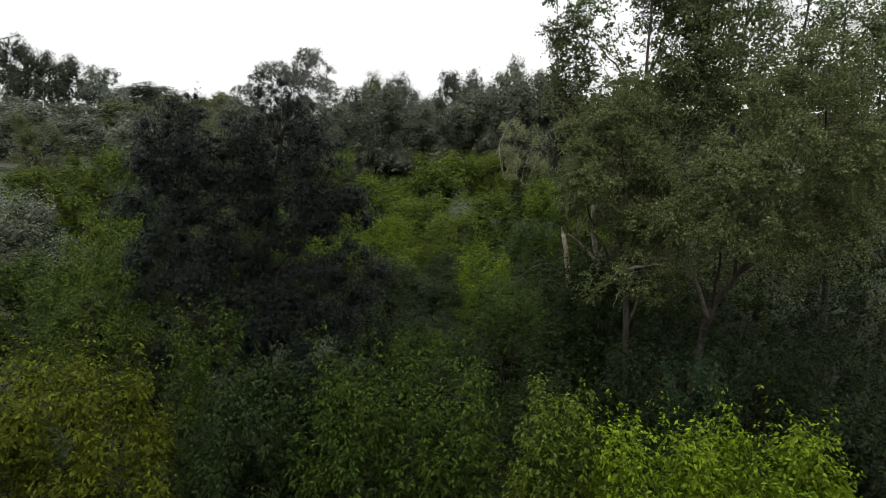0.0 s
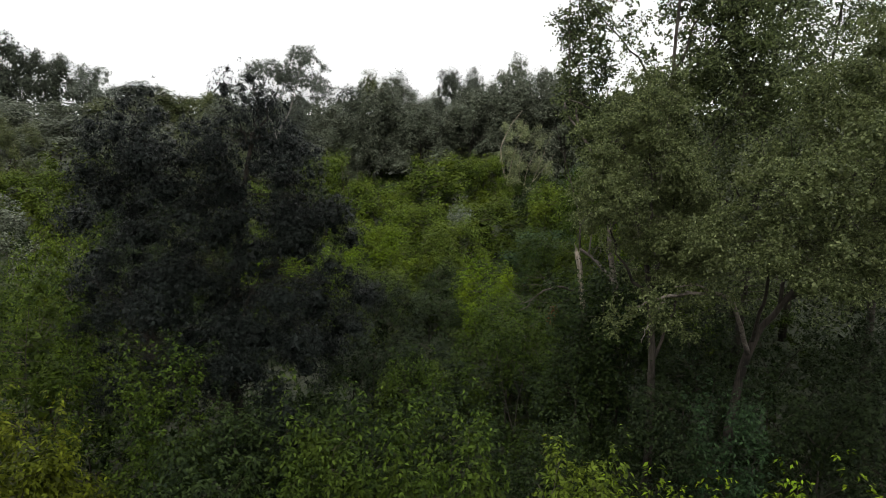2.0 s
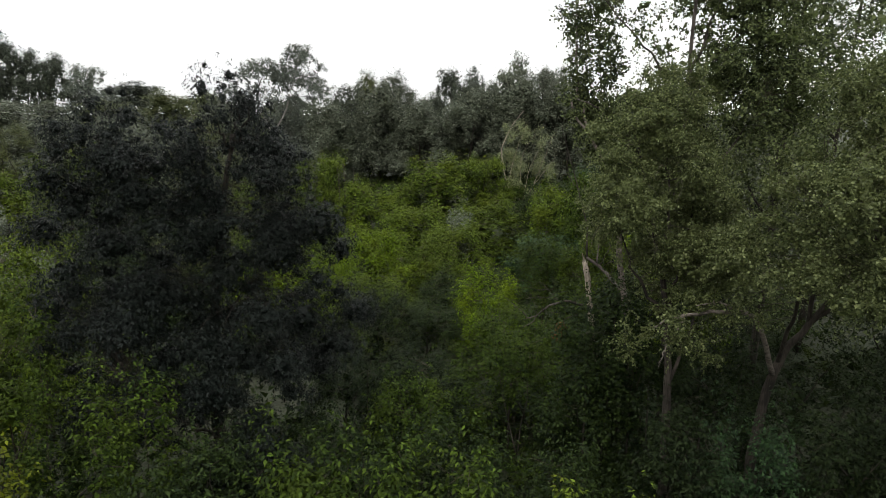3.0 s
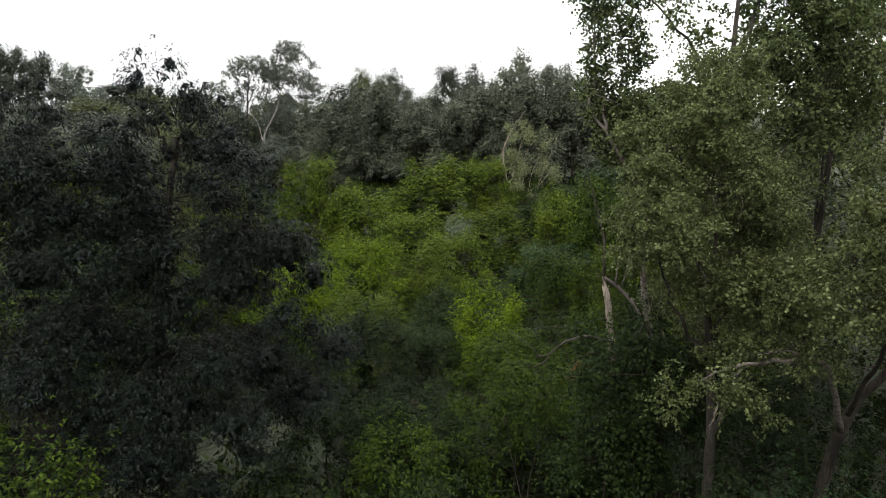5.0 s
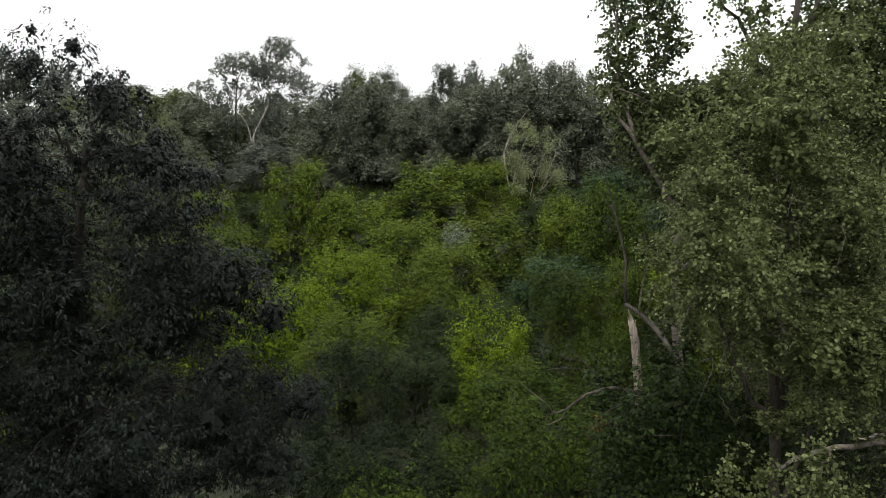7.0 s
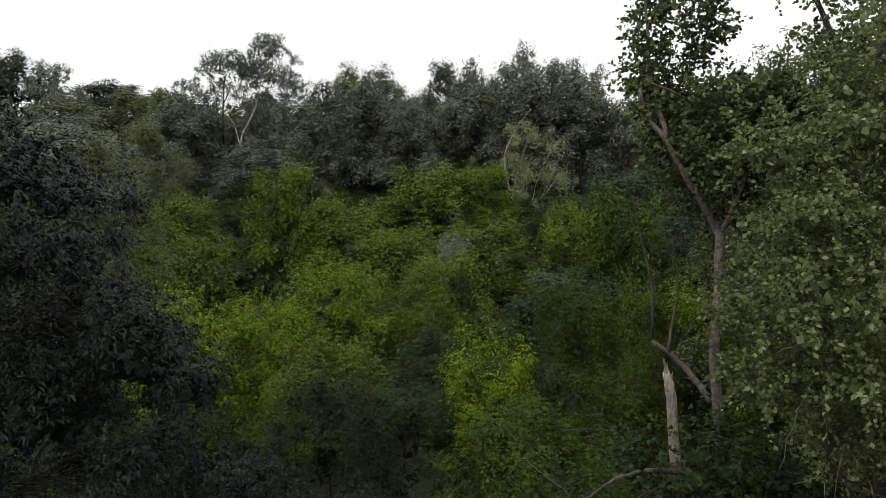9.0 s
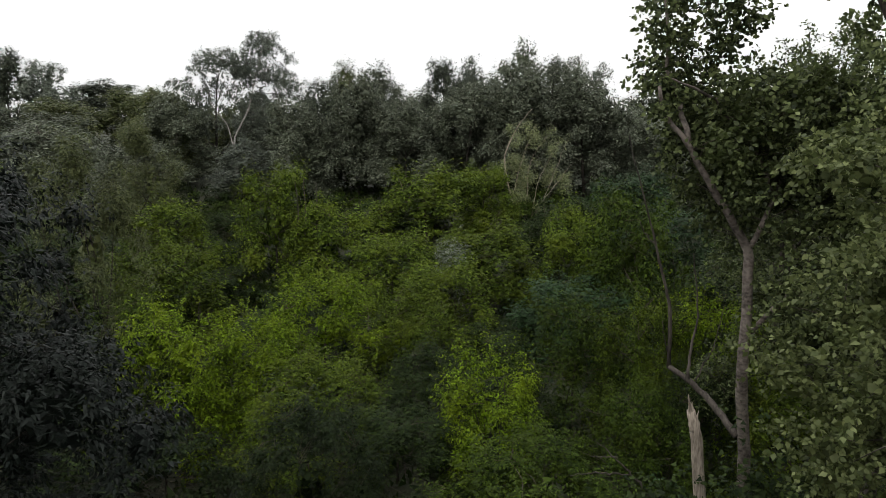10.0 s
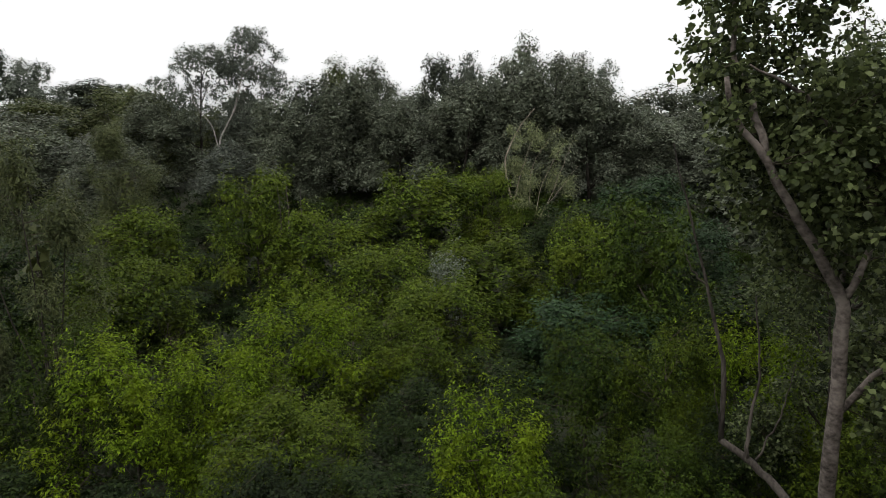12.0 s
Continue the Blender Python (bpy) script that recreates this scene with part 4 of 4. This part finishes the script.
wide_poplar = plant("poplar_tree", boughs(from_foot(foot, [
    (8.3, 18.2, 10.0, 1.2, 1.3, 1.3), (9.8, 17.9, 10.4, 1.4, 1.3, 1.5), (8.6, 17.6, 8.8, 1.3, 1.3, 1.1), (10.4, 19.6, 12.2, 1.5, 1.4, 1.4), (11.2, 18.8, 13.2, 1.3, 1.3, 1.2), (11.8, 18.4, 10.5, 1.5, 1.4, 1.7),
    (10.2, 18.6, 8.3, 1.4, 1.3, 1.1), (12.5, 19.5, 8.5, 1.4, 1.4, 1.3), (7.4, 18.8, 8.7, 1.0, 1.0, 0.9), (12.2, 20.4, 12.0, 1.4, 1.3, 1.5), (9.6, 20.6, 10.4, 1.3, 1.3, 1.3), (13.4, 20.5, 10.2, 1.4, 1.3, 1.5), (5.8, 19.2, 6.8, 0.4, 0.4, 0.45), (7.3, 19.2, 7.3, 0.7, 0.5, 0.55), (5.0, 19.5, 6.5, 0.5, 0.5, 0.5), (6.5, 19.6, 6.2, 0.6, 0.5, 0.4)]), rng, 8, 0.44, 0.85),
    rng, (POPLAR, BARK), "spreading poplar with a long pale limb reaching out", "tree", "poplars", clumps=780,
    trunk=[(0.0, 0.2, -0.3), (0.1, 0.1, 3.0), (0.4, 0.0, 5.0), (1.0, -0.2, 6.2), (1.6, -1.2, 8.5), (1.8, -2.0, 12.0)], trunk_r=0.18,
    limbs=[[(0.4, 0, 5.0), (-0.3, -1.8, 7.6), (-0.7, -3.0, 9.8)], [(1.0, -0.2, 6.2), (2.2, -1.4, 8.0), (3.4, -1.6, 8.8)], [(1.6, -1.2, 8.5), (2.4, -1.8, 10.6), (2.2, -2.2, 13.0)], [(1.0, -0.2, 6.2), (0.8, -0.5, 8.5), (0.6, -0.6, 10.6)]],
    limb_r=0.07, leaf_kw={**NEARLEAF, "leaf": 0.068, "per": 15, "wide": 0.76, "reach": 0.46, "inner": 0.9}, at=foot, twig_m=GREY_WOOD, twig_r=0.009)

for pts, r0, r1 in (([(0.3, 0.0, 4.6), (-0.8, -0.9, 6.5), (-1.9, -1.5, 7.0), (-3.0, -1.6, 6.85), (-3.4, -1.6, 6.75), (-3.75, -1.6, 6.6)], 0.08, 0.022), ([(-1.7, -1.45, 6.95), (-2.2, -1.8, 7.3), (-2.9, -2.0, 7.3)], 0.04, 0.012), ([(-3.0, -1.6, 6.85), (-3.5, -1.9, 6.2), (-3.7, -2.0, 5.7)], 0.025, 0.008)):
    me, p = stem_mesh("pale_limb", pts, r0, r1, LIMB_BARK, rng, 9, 22, 0.025)
    part("pale_limb", me, wide_poplar, "long pale limb with peeling bark")

# tall trees closing the right of the valley
rng = np.random.default_rng(15)
TALL = dict(shoots=9, per=9, reach=0.75, leaf=0.18, wide=0.75, rise=0.4, droop=0.4, corners=3, inner=0.35)
talls = [plant("poplar_tree", ring_lobes(rng, 19.0, 3.2, 40, 0.15, 0.45, 1.2), rng, (POPLAR_DARK, BARK), "tall dark-leaved poplar at the valley's side", "tree", "poplars",
               clumps=240, trunk_r=0.22, limb_r=0.08, leaf_kw=TALL, low=-0.3) for k in range(2)]
scatter((19.3, 3.3), talls, [
    (13.5, 30.0, 20.0, 3.2, POPLAR_DARK, ""), (17.5, 27.0, 18.0, 3.0, POPLAR_DARK, ""), (19.0, 36.0, 21.0, 3.4, POPLAR_DARK, ""), (25.5, 40.0, 21.0, 3.4, POPLAR_DARK, ""), (32.0, 46.0, 21.0, 3.4, POPLAR_DARK, ""), (23.0, 31.0, 17.0, 3.0, POPLAR_DARK, ""), (11.4, 34.0, 14.6, 2.3, POPLAR_DARK, ""), (13.8, 37.0, 16.0, 2.5, POPLAR_DARK, ""),
], 25)

# unseen trees added at the sides and behind, to block low sky light
unseen_trees = [plant("broadleaf_tree", ring_lobes(rng, 15.0, 3.8, 12, 0.1, 0.45, 1.2), rng, (POPLAR_DARK, BARK), "unseen tree added to block sky light from the clearing", "tree", "trees of the wood",
               clumps=90, trunk_r=0.2, limb_r=0.08, leaf_kw=dict(shoots=6, per=7, reach=1.0, leaf=0.5, wide=0.7, rise=0.4, droop=0.4, corners=3))]
scatter((15.3, 3.9), unseen_trees, [
    (-26.0, 8.0, 20.0, 4.6, POPLAR_DARK, ""), (-20.0, -1.0, 20.0, 4.6, POPLAR_DARK, ""), (-12.0, -9.0, 20.0, 4.8, POPLAR_DARK, ""), (-4.0, -13.0, 20.0, 4.8, POPLAR_DARK, ""), (5.0, -13.0, 21.0, 4.8, POPLAR_DARK, ""),
    (13.0, -9.0, 20.0, 4.8, POPLAR_DARK, ""), (20.0, -1.0, 21.0, 4.8, POPLAR_DARK, ""), (24.0, 9.0, 22.0, 4.8, POPLAR_DARK, ""), (22.0, 17.0, 22.0, 4.6, POPLAR_DARK, ""), (-27.0, 17.0, 18.0, 4.2, POPLAR_DARK, ""),
], 26)
scatter((2.1, 2.4), unders, [(-10.0, 5.0, 3.0, 3.0, GREEN, ""), (-4.0, 3.0, 2.6, 3.0, GREEN, ""), (3.0, 3.0, 2.6, 3.0, GREEN, ""), (10.0, 5.0, 3.0, 3.0, GREEN, ""), (7.0, 9.0, 3.0, 3.0, GREEN, ""), (0.5, 9.5, 2.8, 3.0, GREEN, ""), (-6.0, 9.5, 2.8, 3.0, GREEN, "")], 27)

# ---- near shrubs ----
BOXELDER = dict(nodes=9, fan=5, reach=1.5, girth=0.29, leaf=0.15, wide=0.42, rise=1.2, droop=0.65, spread=0.2, corners=4, tall=1.3)
def near_shrub(x, y, ztop, spread, leaf_m, label, seed, clumps=330, lobes=8, **more):
    if y > 17.5:
        more = {"corners": 3, "nodes": 7, "wide": 0.46, "leaf": 0.15, **more}
    r = np.random.default_rng(seed)
    gz = float(height(x, y))
    plant("shrub", ring_lobes(r, (ztop - gz) * 0.97, spread * 1.05, lobes * 4, 0.0, 0.4, 0.95, 0.2, 0.36), r, (leaf_m, BARK), label, "shrub", "near shrubs", clumps=int(clumps * 0.46), stems=5, trunk_r=0.12, limb_r=0.03,
          leaf_kw={**BOXELDER, **more}, at=(x, y, gz), twig_r=0.008, low=-0.2, patchy=0.7)


# the darkest bushes of this list carry shade in their leaf colour
near_shrub(-9.2, 14.6, 6.1, 2.6, YELLOW, "dull yellow-green shrub with upright leafy shoots", 31, 420)
near_shrub(-5.6, 16.0, 4.6, 1.8, GREEN, "low mid-green leafy shrub", 32, 260)
near_shrub(-4.6, 19.0, 4.4, 1.7, SHADE_DARK, "low bush with shade-darkened leaf colour beside a dark tree", 71, 260)
near_shrub(-12.2, 15.0, 4.8, 1.8, YELLOW, "dull yellow-green shrub with upright leafy shoots", 72, 260)
near_shrub(-2.7, 15.8, 5.9, 1.5, LEAFY, "green shrub with tall leafy shoots", 33, 260)
near_shrub(0.1, 15.9, 5.6, 1.6, LEAFY, "green shrub with tall leafy shoots", 34, 280)
near_shrub(2.9, 14.6, 5.4, 1.3, FRESH, "thin shrub with slender yellow-green shoots", 35, 200)
near_shrub(5.0, 13.7, 4.8, 1.8, LIME, "bright lime-green shrub with upright shoots", 36, 330)
near_shrub(8.0, 13.7, 4.7, 1.8, LIME, "bright lime-green shrub with upright shoots", 37, 330)
near_shrub(15.0, 23.0, 6.0, 2.0, SHADE_DARK, "bush with shade-darkened leaf colour under spreading limbs", 58, 240)
near_shrub(11.4, 15.2, 4.5, 1.5, SHADE_DARK, "low leafy shrub with shade-darkened leaf colour", 38, 200)
near_shrub(-2.6, 20.6, 3.4, 1.7, GREEN, "low dark green bush on the valley bottom", 52, 220)
near_shrub(0.6, 20.8, 3.5, 1.9, GREEN, "low dark green bush on the valley bottom", 53, 240)
near_shrub(-1.0, 24.2, 3.6, 1.9, LEAFY, "low leafy bush on the valley bottom", 54, 240)
near_shrub(3.2, 19.8, 3.2, 1.6, GREEN, "low dark green bush on the valley bottom", 55, 220)
near_shrub(-7.6, 18.6, 6.5, 1.4, LEAFY, "upright green shrub before a dark tree", 39, 260)
near_shrub(-5.4, 18.2, 5.0, 1.2, GREEN, "small dull shrub before a dark tree", 40, 200)
near_shrub(-11.9, 20.5, 8.0, 2.7, LEAFY, "large yellowish-green shrub beside a dark tree", 41, 480, 10)
near_shrub(8.3, 19.6, 4.3, 1.4, TEAL, "low blue-green shrub under a poplar", 42, 220)
near_shrub(10.9, 19.4, 4.6, 1.7, SHADE_DARK, "low shrub with shade-darkened leaf colour under a poplar", 43, 240)
near_shrub(4.9, 23.9, 7.1, 1.6, GREEN, "dark broad-leaved sucker bush below a poplar", 44, 440, wide=0.7)
near_shrub(6.5, 24.0, 7.3, 1.7, GREEN, "dark broad-leaved sucker bush below a poplar", 46, 420, wide=0.7)
near_shrub(2.6, 25.6, 4.9, 1.9, LEAFY, "dense mid-green bush on the valley bottom", 47, 300)
# between the poplar trunks the leaves are coloured dark for shade
near_shrub(8.6, 23.2, 5.6, 2.0, SHADE_DARK, "bush with shade-darkened leaf colour between poplar trunks", 48, 260)
near_shrub(11.2, 22.6, 5.8, 2.2, SHADE_DARK, "bush with shade-darkened leaf colour between poplar trunks", 49, 260)
near_shrub(13.6, 19.6, 5.4, 2.1, SHADE_DARK, "bush with shade-darkened leaf colour under spreading limbs", 50, 240)
near_shrub(6.4, 19.6, 4.8, 1.7, SHADE_DARK, "low bush with shade-darkened leaf colour under spreading limbs", 51, 200)
near_shrub(2.2, 34.0, 5.0, 1.6, LIME, "bright green shrub with upright leafy shoots", 56, 460, tall=1.2)
near_shrub(1.2, 48.8, 5.5, 0.9, GREY, "small silver-leaved bush among green shrubs", 57, 160)
near_shrub(5.5, 25.2, 5.6, 1.0, GREEN, "dark green bush at a broken trunk", 59, 200)
# shade of the gap put into this bush's leaf colour
near_shrub(-3.4, 26.2, 3.6, 1.8, SHADE_DARK, "low bush with shade-darkened leaf colour beside a dark tree", 60, 240)
near_shrub(6.5, 26.0, 5.0, 1.6, TEAL, "blue-green bush at a poplar's foot", 45, 260)


# ---- dead wood ----
def dead_thing(name, label, category, stems_at, material, seed, wobble=0.012):
    r = np.random.default_rng(seed)
    foot = new(name)
    base = np.array(stems_at[0][0][0], float)
    foot.location = base
    tagged(foot, label, category)
    for k, (pts, r0, r1) in enumerate(stems_at):
        me, p = stem_mesh("stem", np.array(pts, float) - base, r0, r1, material, r, 9, 16, wobble)
        part("stem" if k == 0 else "branch", me, foot)
    return foot


dead_thing("broken_trunk", "snapped dead trunk with bleached splintered top", "dead tree", [([(6.0, 25.6, float(height(6.0, 25.6)) - 0.2), (5.24, 25.6, 6.0), (5.03, 25.6, 7.05)], 0.15, 0.075),
    ([(5.08, 25.58, 6.7), (5.0, 25.57, 7.1), (4.95, 25.57, 7.36)], 0.07, 0.006), ([(5.10, 25.62, 6.8), (5.07, 25.63, 7.05), (5.05, 25.64, 7.2)], 0.05, 0.005), ([(5.12, 25.56, 6.75), (5.12, 25.55, 6.95), (5.13, 25.55, 7.08)], 0.035, 0.004)], DEAD_WOOD, 61, 0.004)
dead_thing("dead_branch", "bare pale branch curling out of a bush", "branch", [
    ([(4.9, 23.9, 5.95), (4.05, 23.4, 6.3), (3.72, 23.4, 6.25), (3.43, 23.4, 6.12), (3.05, 23.4, 5.8), (3.0, 23.4, 5.62), (2.68, 23.4, 5.46)], 0.045, 0.01),
    ([(3.05, 23.4, 5.82), (2.82, 23.4, 5.77), (2.7, 23.4, 5.95), (2.3, 23.4, 6.25), (2.02, 23.4, 6.52)], 0.02, 0.005), ([(2.86, 23.4, 5.76), (2.72, 23.4, 5.7)], 0.014, 0.005)], GREY_WOOD, 63)

dead_thing("dead_branch", "bare pale dead twigs standing out of a bush", "branch", [
    ([(4.5, 26.0, 5.3), (4.08, 26.0, 5.76), (3.57, 26.0, 6.24)], 0.025, 0.006), ([(4.2, 26.0, 5.6), (3.6, 25.9, 5.7), (3.11, 25.9, 5.65)], 0.016, 0.005), ([(3.96, 26.0, 5.94), (3.6, 26.1, 5.9), (3.3, 26.1, 6.0)], 0.012, 0.004)], GREY_WOOD, 64)
dead_thing("dead_branch", "bare forked dead twig above near shrubs", "branch", [
    ([(2.5, 14.6, 2.6), (2.43, 14.6, 3.44), (2.26, 14.6, 4.08), (2.04, 14.6, 4.6)], 0.022, 0.006), ([(2.3, 14.6, 3.9), (2.35, 14.6, 4.4), (2.45, 14.6, 5.1)], 0.014, 0.004)], GREY_WOOD, 65)
for k, (x, y, z0, z1) in enumerate(((-8.2, 54.2, 4.6, 8.0), (-7.7, 54.0, 4.6, 8.2), (-7.0, 54.1, 4.6, 7.9))):
    dead_thing("dead_branch", "pale bare stem rising out of shrubs", "branch", [([(x, y, z0), (x + 0.1, y, (z0 + z1) / 2), (x + 0.05 * k, y, z1)], 0.05, 0.015)], GREY_WOOD, 66 + k)
r = np.random.default_rng(70)
spray = dead_thing("withered_branch", "hanging branch with rust-brown withered leaves", "branch", [([(4.5, 23.9, 5.7), (4.1, 23.8, 5.6), (3.9, 23.7, 5.3), (3.9, 23.7, 4.9)], 0.02, 0.006)], BARK, 69)
p0 = np.stack([r.normal(-0.6, 0.14, 60), r.normal(-0.2, 0.1, 60), r.uniform(-0.8, -0.15, 60)], -1)
a0 = unit(np.array([0, 0, -1.0]) + r.standard_normal((60, 3)) * 0.5)
w0 = unit(np.cross(a0, r.standard_normal((60, 3))))
part("leaves", mesh_of("leaves", blades(p0, a0, w0, np.cross(a0, w0), r.uniform(0.06, 0.12, (60, 1)), 0.6, 4), np.arange(240).reshape(-1, 4), RUSTY), spray, "rust-brown withered leaves", "stuff")

for ob in (*hill_trees, *fillers, *unseen_trees, *unders, *shrubs, *fine_shrubs, *trees, *birches, *willows, *talls):
    for o in (*ob.children_recursive, ob):
        bpy.data.objects.remove(o)
